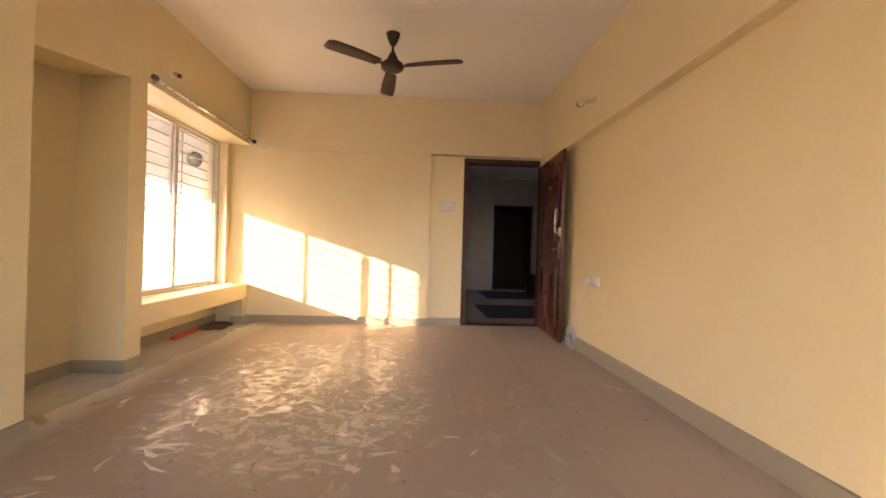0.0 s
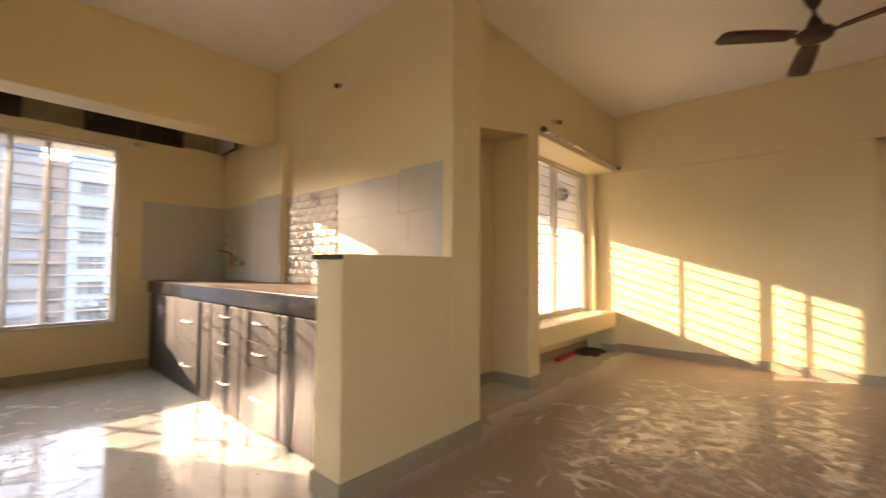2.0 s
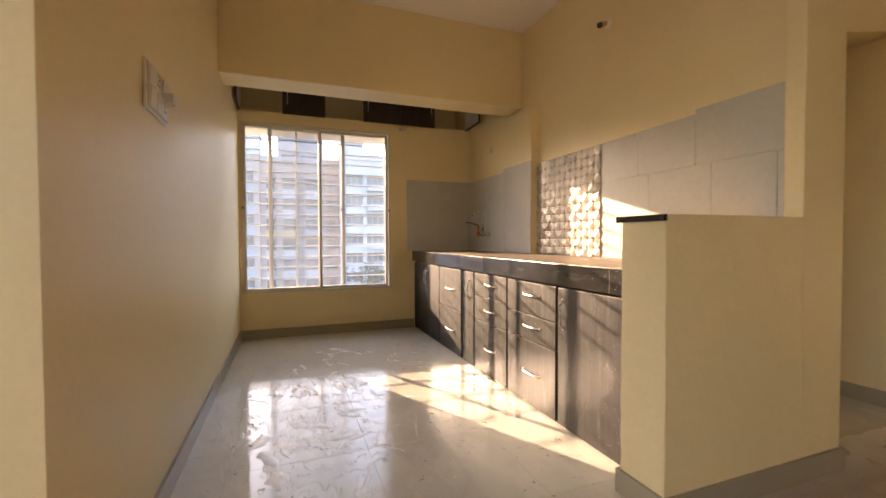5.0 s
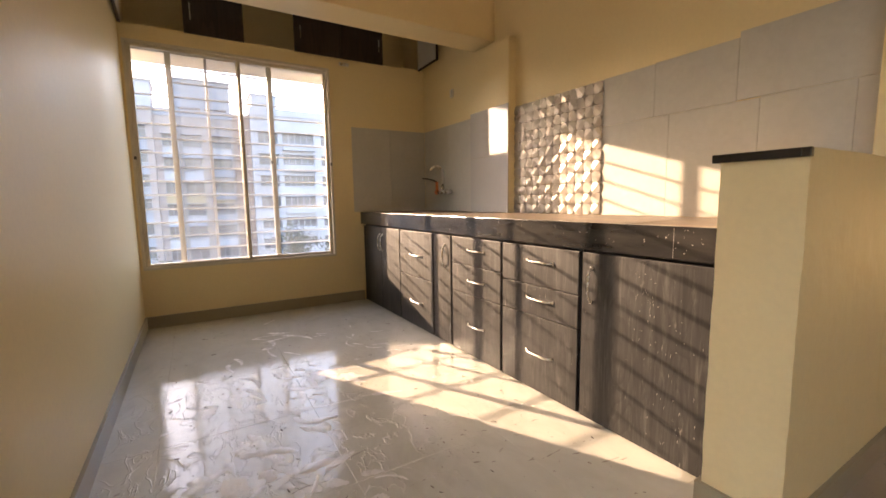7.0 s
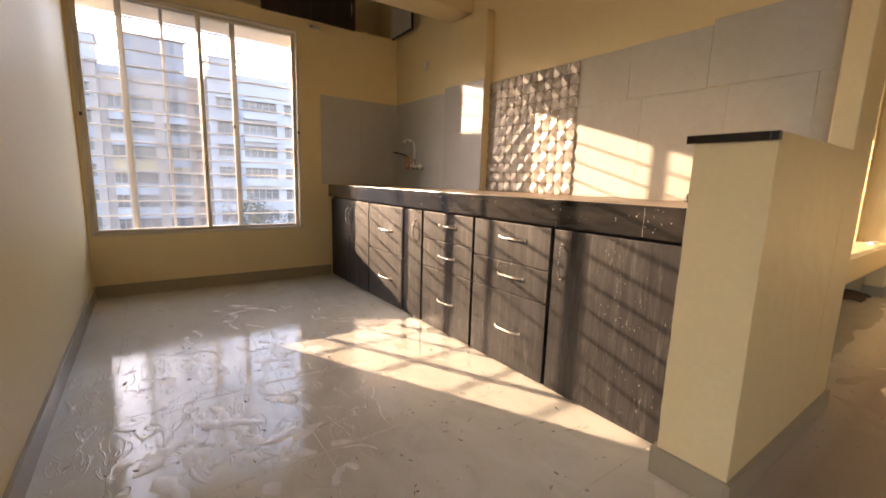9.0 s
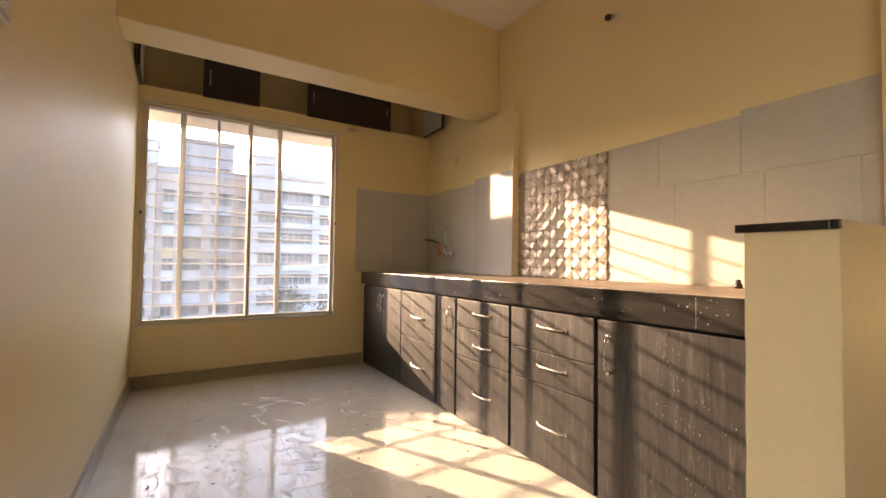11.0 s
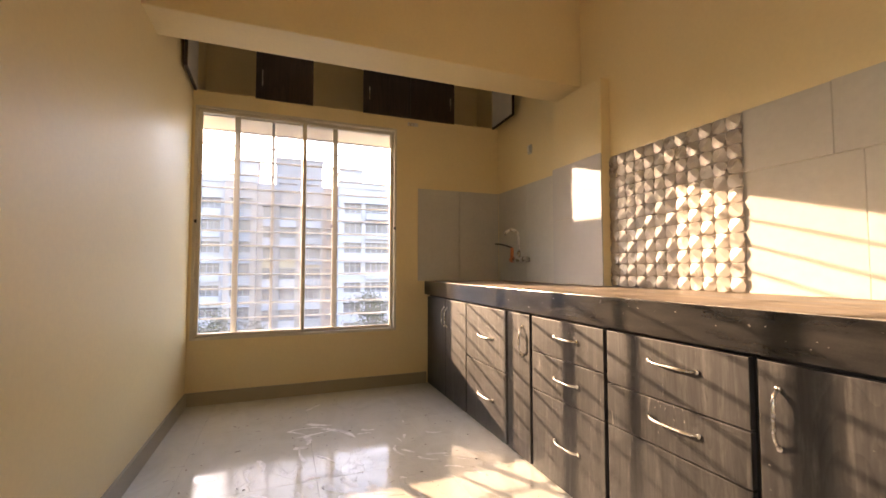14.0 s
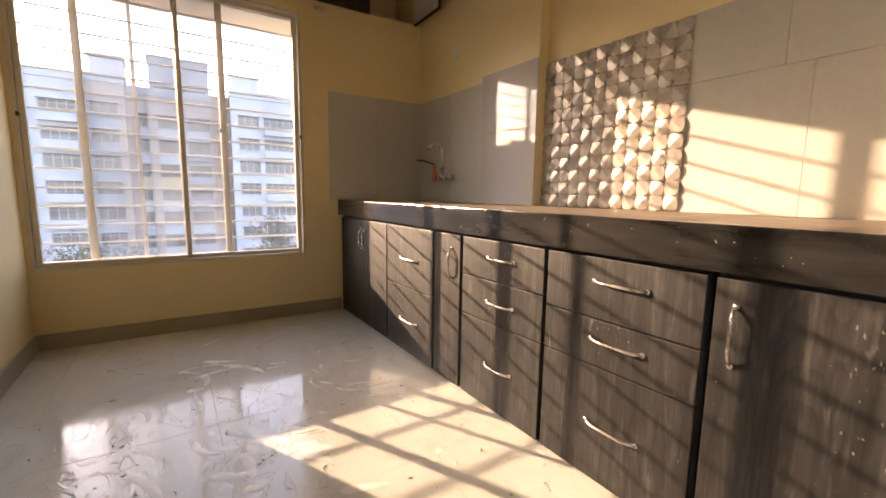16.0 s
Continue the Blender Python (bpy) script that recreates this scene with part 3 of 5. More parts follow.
def entrance_door():
    """A panelled leaf, hinged at its local origin and reaching along local -y, its face towards local -x."""
    root = thing("entrance_door", "open mahogany-stained panelled entrance door with steel fittings", "door")
    bm = bmesh.new()
    put_box(bm, -0.018, 0.018, -0.95, 0, 0.012, 2.07, bevel=0.003)
    shape("leaf", bm, DOOR_WOOD, root)

    def raised(y0, y1, z0, z1, peak=0.0):
        bm = bmesh.new()
        for side in (-1, 1):
            for inset, d in ((0.0, 0.007), (0.035, 0.013)):
                pts = [(y0 + inset, z0 + inset), (y1 - inset, z0 + inset), (y1 - inset, z1 - inset), ((y0 + y1) / 2, z1 - inset + peak), (y0 + inset, z1 - inset)]
                lo = [bm.verts.new((side * 0.018, y, z)) for y, z in pts]
                hi = [bm.verts.new((side * (0.018 + d), y + (0.012 if y < (y0 + y1) / 2 else -0.012), z + (0.012 if z < (z0 + z1) / 2 else -0.012))) for y, z in pts]
                for k in range(5):
                    bm.faces.new((lo[k], lo[(k + 1) % 5], hi[(k + 1) % 5], hi[k]))
                bm.faces.new(hi)
        shape("panel", bm, DOOR_WOOD, root)

    raised(-0.82, -0.52, 0.14, 0.84, 0.05)
    raised(-0.43, -0.13, 0.14, 0.84, 0.05)
    raised(-0.82, -0.52, 1.08, 1.66, 0.07)
    raised(-0.43, -0.13, 1.08, 1.66, 0.07)
    raised(-0.72, -0.23, 1.78, 1.95, 0.04)
    bm = bmesh.new()
    put_box(bm, -0.026, -0.018, -0.915, -0.865, 0.90, 1.08, bevel=0.004)
    put_rod(bm, (-0.02, -0.89, 1.0), (-0.065, -0.89, 1.0), 0.010)
    put_tube(bm, [(-0.06, -0.89, 1.0), (-0.068, -0.86, 1.0), (-0.068, -0.80, 1.002), (-0.064, -0.775, 0.992)], 0.009)
    shape("handle", bm, STEEL, root, True)
    bm = bmesh.new()
    put_tube(bm, [(-0.018, -0.86, 1.17), (-0.058, -0.86, 1.185), (-0.062, -0.86, 1.27), (-0.062, -0.86, 1.35), (-0.058, -0.86, 1.43), (-0.018, -0.86, 1.445)], 0.009)
    shape("pull_bar", bm, STEEL, root, True)
    bm = bmesh.new()
    put_box(bm, -0.034, -0.018, -0.945, -0.885, 1.14, 1.24, bevel=0.004)
    put_rod(bm, (-0.034, -0.915, 1.19), (-0.044, -0.915, 1.19), 0.016, 16)
    shape("lock", bm, BRASS, root)
    bm = bmesh.new()
    put_rod(bm, (-0.018, -0.475, 1.52), (-0.024, -0.475, 1.52), 0.014, 16)
    shape("peephole", bm, BRASS, root)
    bm = bmesh.new()
    put_box(bm, -0.022, -0.018, -0.56, -0.40, 1.70, 1.735, bevel=0.001)
    shape("name_plate", bm, STEEL, root)
    for z in (0.25, 1.05, 1.85):
        bm = bmesh.new()
        put_rod(bm, (0.02, 0.004, z - 0.05), (0.02, 0.004, z + 0.05), 0.007, 8)
        shape("hinge", bm, BRASS, root)
    return root


leaf = entrance_door()
leaf.matrix_world = pose(1.115, 5.49, 0, 0, 0, -2.5)

# ---- kitchen ----


def bow_handle(a, b, out, r=0.0044):
    """A bow pull between a and b that stands off towards -y."""
    bm = bmesh.new()
    a, b = Vector(a), Vector(b)
    pts = []
    for k in range(11):
        s = k / 10
        lift = out * min(1.0, 1.25 * math.sin(math.pi * s) ** 0.55) if 0 < s < 1 else 0.0
        pts.append(a.lerp(b, s) + Vector((0, -lift, 0)))
    put_tube(bm, pts, r, 8)
    for p in (a, b):
        put_rod(bm, p, p + Vector((0, -0.004, 0)), r * 1.7, 10)
    return bm


CY = 1.445
CT = 0.735


def cabinet(name, label, x0, x1, fronts, handles):
    """A base cabinet unit against the kitchen wall: body, fronts as (x0, x1, z0, z1, kind), handles as (ax, az, bx, bz)."""
    root = thing(name, label, "cabinet", ((x0 + x1) / 2, CY, 0), "kitchen base cabinets")
    off = Matrix.Translation(root.location).inverted()

    def child(ob, p=root):
        ob.parent = p
        ob.matrix_parent_inverse = off if p is root else Matrix.Translation(p.location).inverted() @ off
        return ob

    child(boxes("body", [(x0, x0 + 0.016, CY + 0.022, 2.08, 0.0, 0.745), (x1 - 0.016, x1, CY + 0.022, 2.08, 0.0, 0.745),
                         (x0 + 0.016, x1 - 0.016, CY + 0.03, 2.08, 0.0, 0.03), (x0 + 0.016, x1 - 0.016, 2.06, 2.08, 0.03, 0.745), (x0 + 0.016, x1 - 0.016, CY + 0.024, CY + 0.06, 0.03, 0.745)], BLACK_FILL))
    for a, b, z0, z1, kind in fronts:
        bm = bmesh.new()
        put_box(bm, a + 0.003, b - 0.003, CY - 0.001, CY + 0.019, z0 + 0.0025, z1 - 0.0025, bevel=0.0018)
        child(shape(kind, bm, CABINET))
    for ax, az, bx, bz in handles:
        h = child(shape("handle", bow_handle((ax, CY - 0.001, az), (bx, CY - 0.001, bz), 0.022), STEEL, None, True))
        tagged(h, "curved brushed steel bow handle")
    return root


cabinet("double_door_cabinet", "dark wood laminate cabinet with two closed doors", -5.735, -4.925,
        [(-5.732, -5.305, 0.005, CT, "door"), (-5.305, -4.928, 0.005, CT, "door")], [(-5.335, 0.53, -5.335, 0.67), (-5.272, 0.53, -5.272, 0.67)])
cabinet("two_drawer_cabinet", "dark wood laminate cabinet with two deep drawers", -4.922, -4.382,
        [(-4.92, -4.384, 0.39, CT, "drawer"), (-4.92, -4.384, 0.005, 0.39, "drawer")], [(-4.74, 0.555, -4.54, 0.555), (-4.74, 0.20, -4.54, 0.20)])
cabinet("pull_out_cabinet", "narrow dark wood laminate pull-out cabinet", -4.372, -4.145,
        [(-4.37, -4.147, 0.005, CT, "door")], [(-4.215, 0.525, -4.215, 0.67)])
cabinet("three_drawer_cabinet", "dusty dark wood laminate cabinet with three drawers", -4.132, -3.632,
        [(-4.13, -3.634, 0.565, CT, "drawer"), (-4.13, -3.634, 0.385, 0.565, "drawer"), (-4.13, -3.634, 0.005, 0.385, "drawer")],
        [(-3.95, 0.66, -3.79, 0.66), (-3.95, 0.475, -3.79, 0.475), (-3.95, 0.20, -3.79, 0.20)])
cabinet("three_drawer_cabinet", "dusty dark wood laminate cabinet with three drawers", -3.622, -3.098,
        [(-3.62, -3.10, 0.54, CT, "drawer"), (-3.62, -3.10, 0.388, 0.54, "drawer"), (-3.62, -3.10, 0.005, 0.388, "drawer")],
        [(-3.425, 0.66, -3.25, 0.66), (-3.425, 0.475, -3.25, 0.475), (-3.425, 0.20, -3.25, 0.20)])
cabinet("single_door_cabinet", "dusty dark wood laminate cabinet with one closed door", -3.086, -2.505,
        [(-3.084, -2.508, 0.005, CT, "door")], [(-3.035, 0.525, -3.035, 0.67)])


def countertop():
    root = thing("kitchen_counter", "black granite kitchen counter covered with pale dust", "counter", (-4.12, 1.78, 0.745))
    off = Matrix.Translation(root.location).inverted()
    bm = bmesh.new()
    put_box(bm, -5.75, -2.50, 1.425, 2.145, 0.832, 0.86, bevel=0.003)
    a = shape("top", bm, GRANITE_TOP, root)
    bm = bmesh.new()
    put_box(bm, -5.75, -2.50, 1.422, 1.444, 0.748, 0.8605, bevel=0.0025)
    b = shape("apron", bm, GRANITE, root)
    bm = bmesh.new()
    put_box(bm, -5.74, -2.51, 1.445, 2.08, 0.7455, 0.83)
    c = shape("support", bm, BLACK_FILL, root)
    for o in (a, b, c):
        o.matrix_parent_inverse = off
    tagged(b, "black granite apron with white paint spots")
    return root


countertop()


def tile_field(name, label, mat, rows, axis):
    """Wall tiles, each a piece of its own, 6 mm proud; rows: (u0, u1, z0, z1) on the wall at y or x."""
    root = tagged(new(name), label, kind="structure")
    kind, at = axis
    for u0, u1, z0, z1 in rows:
        bm = bmesh.new()
        g = 0.0008
        if kind == "y":
            put_box(bm, u0 + g, u1 - g, at - 0.007, at, z0 + g, z1 - g, bevel=0.001)
        else:
            put_box(bm, at, at + 0.007, u0 + g, u1 - g, z0 + g, z1 - g, bevel=0.001)
        shape("tile", bm, mat, root)
    return root


tile_field("backsplash_tiles", "large glossy grey wall tiles above the counter", GREY_TILE, [
    (-3.548, -3.152, 0.861, 1.376), (-3.152, -2.756, 0.861, 1.376), (-2.756, -2.502, 0.861, 1.074), (-2.756, -2.45, 1.074, 1.38), (-2.45, -2.377, 1.074, 1.38),
    (-3.548, -3.235, 1.376, 1.645), (-3.235, -2.848, 1.376, 1.648), (-2.848, -2.377, 1.38, 1.672)], ("y", 2.145))
tile_field("sink_tiles", "glossy grey wall tiles behind the tap", GREY_TILE, [(-5.743, -5.28, 0.861, 1.655), (-5.28, -4.812, 0.861, 1.655)], ("y", 2.145))
tile_field("pier_tiles", "pale glossy wall tile on the sink pier mirroring the window", WHITE_TILE, [(-4.812, -4.328, 0.861, 1.30), (-4.812, -4.328, 1.30, 1.665)], ("y", 2.075))
tile_field("end_tiles", "matt grey wall tiles beside the kitchen window", GREY_TILE, [(1.36, 1.75, 0.861, 1.655), (1.75, 2.137, 0.861, 1.655)], ("x", -5.75))


def relief_tiles():
    """Moulded tiles of small tilted facets that meet in four-pointed stars."""
    root = tagged(new("relief_tiles"), "silvery moulded wall tiles with a star facet pattern", kind="structure")
    x0, x1, z0, z1, y = -4.328, -3.549, 0.861, 1.64, 2.139
    n = 12
    sx, sz = (x1 - x0) / n, (z1 - z0) / n
    for bx in range(2):
        for bz in range(2):
            bm = bmesh.new()
            for i in range(bx * 6, bx * 6 + 6):
                for j in range(bz * 6, bz * 6 + 6):
                    cx, cz = x0 + (i + 0.5) * sx, z0 + (j + 0.5) * sz
                    node = [bm.verts.new((cx + a * sx, y - 0.0005, cz + b * sz)) for a, b in ((-0.5, -0.5), (0.5, -0.5), (0.5, 0.5), (-0.5, 0.5))]
                    fold = 1 if (i + j) % 2 else -1
                    rim = []
                    for k in range(16):
                        turn = Matrix.Rotation(math.pi / 2 * (k // 4), 2)
                        u = turn @ Vector(((-0.385, -0.385), (-0.25, -0.434), (0, -0.499), (0.25, -0.434))[k % 4])
                        d = 0.0112 + fold * 0.0195 * u.x * u.y
                        rim.append(bm.verts.new((cx + u.x * sx, y - d, cz + u.y * sz)))
                    mid = bm.verts.new((cx, y - 0.0141, cz))
                    for k in range(16):
                        bm.faces.new((rim[k], rim[(k + 1) % 16], mid))
                    for k in range(4):
                        a, b = node[k], node[(k + 1) % 4]
                        for lo, hi, end in ((4 * k, 4 * k + 1, a), (4 * k + 1, 4 * k + 2, a), (4 * k + 2, 4 * k + 3, b), (4 * k + 3, 4 * k + 4, b)):
                            bm.faces.new((end, rim[hi % 16], rim[lo]))
            shape("tile", bm, RELIEF, root)
    boxes("tile_bed", [(x0, x1, 2.1405, 2.145, z0, z1)], GREY_TILE, parent=root)


relief_tiles()


def tap():
    root = thing("kitchen_tap", "chrome wall-mounted kitchen tap with swan-neck spout", "tap", (-5.30, 2.138, 1.04))
    bm = bmesh.new()
    put_rod(bm, (0.06, 0, 0), (0.06, -0.05, 0), 0.022, 14)
    put_rod(bm, (-0.06, 0, 0), (-0.06, -0.05, 0), 0.022, 14)
    put_rod(bm, (-0.075, -0.055, 0), (0.075, -0.055, 0), 0.020, 14)
    put_rod(bm, (0.075, -0.055, 0), (0.11, -0.055, 0), 0.024, 14)
    shape("body", bm, STEEL, root, True)
    bm = bmesh.new()
    put_rod(bm, (0, -0.055, 0), (0, -0.055, 0.06), 0.016, 14)
    put_tube(bm, [(0, -0.055, 0.05), (0, -0.055, 0.18), (-0.005, -0.06, 0.215), (-0.02, -0.085, 0.24), (-0.03, -0.115, 0.245), (-0.04, -0.145, 0.23), (-0.045, -0.16, 0.20)], 0.011, 10)
    shape("spout", bm, STEEL, root, True)
    bm = bmesh.new()
    put_rod(bm, (-0.075, -0.055, 0), (-0.12, -0.055, 0), 0.023, 12)
    put_rod(bm, (-0.10, -0.06, 0.0), (-0.10, -0.06, 0.10), 0.014, 10)
    tagged(shape("valve", bm, ORANGE, root, True), "orange wrapped valve")
    bm = bmesh.new()
    put_tube(bm, [(-0.10, -0.06, 0.10), (-0.12, -0.09, 0.115), (-0.16, -0.13, 0.13), (-0.19, -0.17, 0.135)], 0.007, 8)
    shape("lever", bm, DARK_METAL, root, True)


tap()


def loft_door(name, label, y0, y1, leaves, m, inner=None):
    root = thing(name, label, "cupboard door", group="loft doors")
    w = (y1 - y0) / leaves
    for k in range(leaves):
        bm = bmesh.new()
        put_box(bm, 0, 0.019, k * w + 0.002, (k + 1) * w - 0.002, 0, 0.56, bevel=0.002)
        shape("leaf", bm, LOFT_WOOD, root)
        if inner:
            boxes("lining", [(-0.003, -0.0004, k * w + 0.012, (k + 1) * w - 0.012, 0.012, 0.548)], inner, parent=root)
        hy = k * w + (0.05 if k == 0 else w - 0.05)
        bm = bmesh.new()
        put_tube(bm, [(0.019, hy, 0.10), (0.042, hy, 0.11), (0.045, hy, 0.16), (0.042, hy, 0.21), (0.019, hy, 0.22)], 0.0045)
        shape("handle", bm, STEEL, root, True)
    root.matrix_world = m
    return root


loft_door("loft_door", "closed dark laminate loft cupboard door", 0.07, 0.49, 1, pose(-5.748, 0.07, 2.255))
loft_door("loft_door", "pair of closed dark laminate loft cupboard doors", 0.88, 1.695, 2, pose(-5.748, 0.88, 2.255))
loft_door("loft_door", "open dark laminate loft cupboard door", 0, 0.40, 1, pose(-5.745, -0.315, 2.255, 0, 0, -88), GREY_LAM)
loft_door("loft_door", "open loft cupboard door with pale grey inner face", 0, 0.40, 1, pose(-5.345, 2.062, 2.255, 0, 0, 88), GREY_LAM)
structure("loft_strip", [(-5.756, -5.748, -0.33, 2.07, 2.255, 2.268)], WALL, "thin cream lip along the loft")


def gang_board(name, label, w, h, m, cols, rows=1, plug=False):
    """A switch board: back box, plate, rockers and sockets; flat in local x-z, facing local -y."""
    root = thing(name, label, "switch board")
    bm = bmesh.new()
    put_box(bm, -w / 2, w / 2, -0.010, 0, -h / 2, h / 2, bevel=0.004)
    shape("plate", bm, PLASTIC, root)
    # Grey plate behind the white rockers, so their seams read as shaded grooves.
    bm = bmesh.new()
    put_box(bm, -w / 2 + 0.008, w / 2 - 0.008, -0.0145, -0.010, -h / 2 + 0.008, h / 2 - 0.008, bevel=0.001)
    shape("grid", bm, GREY_LAM, root)
    cw, ch = (w - 0.024) / cols, (h - 0.024) / rows
    for i in range(cols):
        for j in range(rows):
            x, z = -w / 2 + 0.012 + (i + 0.5) * cw, -h / 2 + 0.012 + (j + 0.5) * ch
            bm = bmesh.new()
            if (i + j) % 3 == 2:
                bs = bmesh.new()
                put_box(bs, x - cw * 0.45, x + cw * 0.45, -0.0158, -0.014, z - ch * 0.46, z + ch * 0.46, bevel=0.001)
                shape("socket", bs, PLASTIC, root)
                # Black discs a millimetre proud stand in for the dark pin holes.
                for dx, dz in ((-0.009, -0.007), (0.009, -0.007), (0, 0.010)):
                    put_rod(bm, (x + dx, -0.0158, z + dz), (x + dx, -0.0168, z + dz), 0.0035, 10)
                shape("socket_hole", bm, BLACK, root)
            else:
                put_box(bm, x - cw * 0.43, x + cw * 0.43, -0.021, -0.014, z - ch * 0.44, z + ch * 0.44, bevel=0.002, turn=Matrix.Translation((0, -0.0185, z)) @ pose(0, 0, 0, 5) @ Matrix.Translation((0, 0.0185, -z)))
                shape("rocker", bm, PLASTIC, root)
    if plug:
        bm = bmesh.new()
        put_box(bm, w * 0.12, w * 0.42, -0.055, -0.016, -0.022, 0.020, bevel=0.006)
        shape("plug", bm, PLASTIC, root)
    root.matrix_world = m
    return root


gang_board("switch_board", "white plastic switch board beside the entrance door", 0.205, 0.135, pose(-0.10, 5.524, 1.515), 4, 2)
gang_board("switch_board", "white plastic switch board with a plug on the kitchen wall", 0.25, 0.17, pose(-3.03, -0.339, 1.52, 0, 0, 180), 3, 2, True)
gang_board("wall_socket", "white plastic socket board low on the living room wall", 0.20, 0.085, pose(1.177, 3.94, 0.712, 0, 0, -90), 3)
gang_board("blank_plate", "small white blank plate above the sink tiles", 0.05, 0.075, pose(-5.21, 2.144, 1.93), 1)


def lamp_holder(name, label, m, bulb=False):
    """An angled batten lamp holder; base in local x-z, pointing to local -y and down."""
    root = thing(name, label, "lamp holder", group="wall lamp holders")
    bm = bmesh.new()
    put_turned(bm, [(0.032, 0), (0.034, 0.006), (0.030, 0.016), (0.022, 0.022)], 20, turn=pose(0, 0, 0, 90))
    shape("base", bm, PLASTIC, root, True)
    tilt = pose(0, -0.016, 0, 90 + 22)
    bm = bmesh.new()
    put_turned(bm, [(0.017, 0), (0.018, 0.03), (0.020, 0.034), (0.020, 0.05), (0.018, 0.052)], 18, turn=tilt)
    shape("collar", bm, PLASTIC if bulb else BRASS, root, True)
    bm = bmesh.new()
    if bulb:
        put_turned(bm, [(0.013, 0.05), (0.016, 0.065), (0.026, 0.09), (0.030, 0.112), (0.026, 0.135), (0.014, 0.150), (0.003, 0.154)], 20, turn=tilt)
        shape("bulb", bm, DIAL, root, True)
    else:
        put_turned(bm, [(0.0185, 0.05), (0.0185, 0.066), (0.015, 0.068), (0.015, 0.066)], 18, turn=tilt)
        shape("socket_rim", bm, BLACK, root, True)
    root.matrix_world = m
    return root


lamp_holder("lamp_holder", "empty brass and white lamp holder on the kitchen wall", pose(-3.50, 2.144, 2.435))
lamp_holder("lamp_holder", "empty brass and white lamp holder on the kitchen wall", pose(-3.82, -0.339, 2.53, 0, 0, 180))
lamp_holder("lamp_holder", "empty lamp holder above the bay window", pose(-2.559, 3.83, 2.385, 0, 0, 90))
lamp_holder("lamp_holder", "wall lamp holder with an unlit glass bulb", pose(1.089, 3.86, 2.345, 0, 0, -90), True)


def connector():
    root = thing("terminal_block", "small steel two-pole terminal above the kitchen window", "connector", (-5.749, 1.311, 2.205))
    bm = bmesh.new()
    put_box(bm, 0, 0.018, -0.045, 0.045, -0.014, 0.014, bevel=0.004)
    put_rod(bm, (0.018, -0.022, 0), (0.026, -0.022, 0), 0.011, 12)
    put_rod(bm, (0.018, 0.022, 0), (0.026, 0.022, 0), 0.011, 12)
    shape("body", bm, STEEL, root)


connector()

# ---- living room things ----


def ceiling_fan():
    root = thing("ceiling_fan", "dark brown three-blade ceiling fan at rest", "fan", (-0.72, 3.93, H))
    bm = bmesh.new()
    put_turned(bm, [(0.062, 0), (0.060, -0.012), (0.045, -0.06), (0.026, -0.10), (0.016, -0.11)], 24)
    shape("canopy", bm, FAN_BROWN, root, True)
    bm = bmesh.new()
    put_rod(bm, (0, 0, -0.10), (0, 0, -0.20), 0.011, 12)
    shape("rod", bm, FAN_BROWN, root, True)
    bm = bmesh.new()
    put_turned(bm, [(0.014, -0.155), (0.020, -0.165), (0.038, -0.20), (0.052, -0.235), (0.055, -0.255), (0.088, -0.262), (0.098, -0.272), (0.100, -0.300), (0.094, -0.315), (0.070, -0.328), (0.020, -0.332)], 32)
    shape("motor", bm, FAN_BROWN, root, True)
    for a in (-139, -21, 99):
        turn = pose(0, 0, -0.296, 0, 0, a)
        bm = bmesh.new()
        tilt = pose(0, 0, 0, 9)
        n = 14
        top, low = [], []
        for k in range(n + 1):
            s = k / n
            x = 0.145 + 0.50 * s
            w = 0.052 + 0.016 * math.sin(math.pi * min(1, s * 1.1) * 0.6)
            if s > 0.93:
                w *= 0.90 if s < 0.99 else 0.62
            d = -0.020 * s * s
            top.append([bm.verts.new(turn @ tilt @ Vector((x, y, d + 0.003 - 22 * y * y * 0.04))) for y in (-w, 0, w)])
            low.append([bm.verts.new(turn @ tilt @ Vector((x, y, d - 22 * y * y * 0.04))) for y in (-w, 0, w)])
        for k in range(n):
            for j in range(2):
                bm.faces.new((top[k][j], top[k + 1][j], top[k + 1][j + 1], top[k][j + 1]))
                bm.faces.new((low[k][j], low[k][j + 1], low[k + 1][j + 1], low[k + 1][j]))
            bm.faces.new((top[k][0], low[k][0], low[k + 1][0], top[k + 1][0]))
            bm.faces.new((top[k][2], top[k + 1][2], low[k + 1][2], low[k][2]))
        for k in (0, n):
            bm.faces.new((top[k][0], top[k][1], top[k][2], low[k][2], low[k][1], low[k][0]))
        shape("blade", bm, FAN_BROWN, root, True)
        bm = bmesh.new()
        put_box(bm, 0.08, 0.19, -0.022, 0.022, -0.006, 0.0, bevel=0.002, turn=turn)
        put_box(bm, 0.15, 0.20, -0.040, 0.040, -0.007, -0.001, bevel=0.002, turn=turn @ tilt)
        shape("bracket", bm, FAN_BROWN, root)


ceiling_fan()


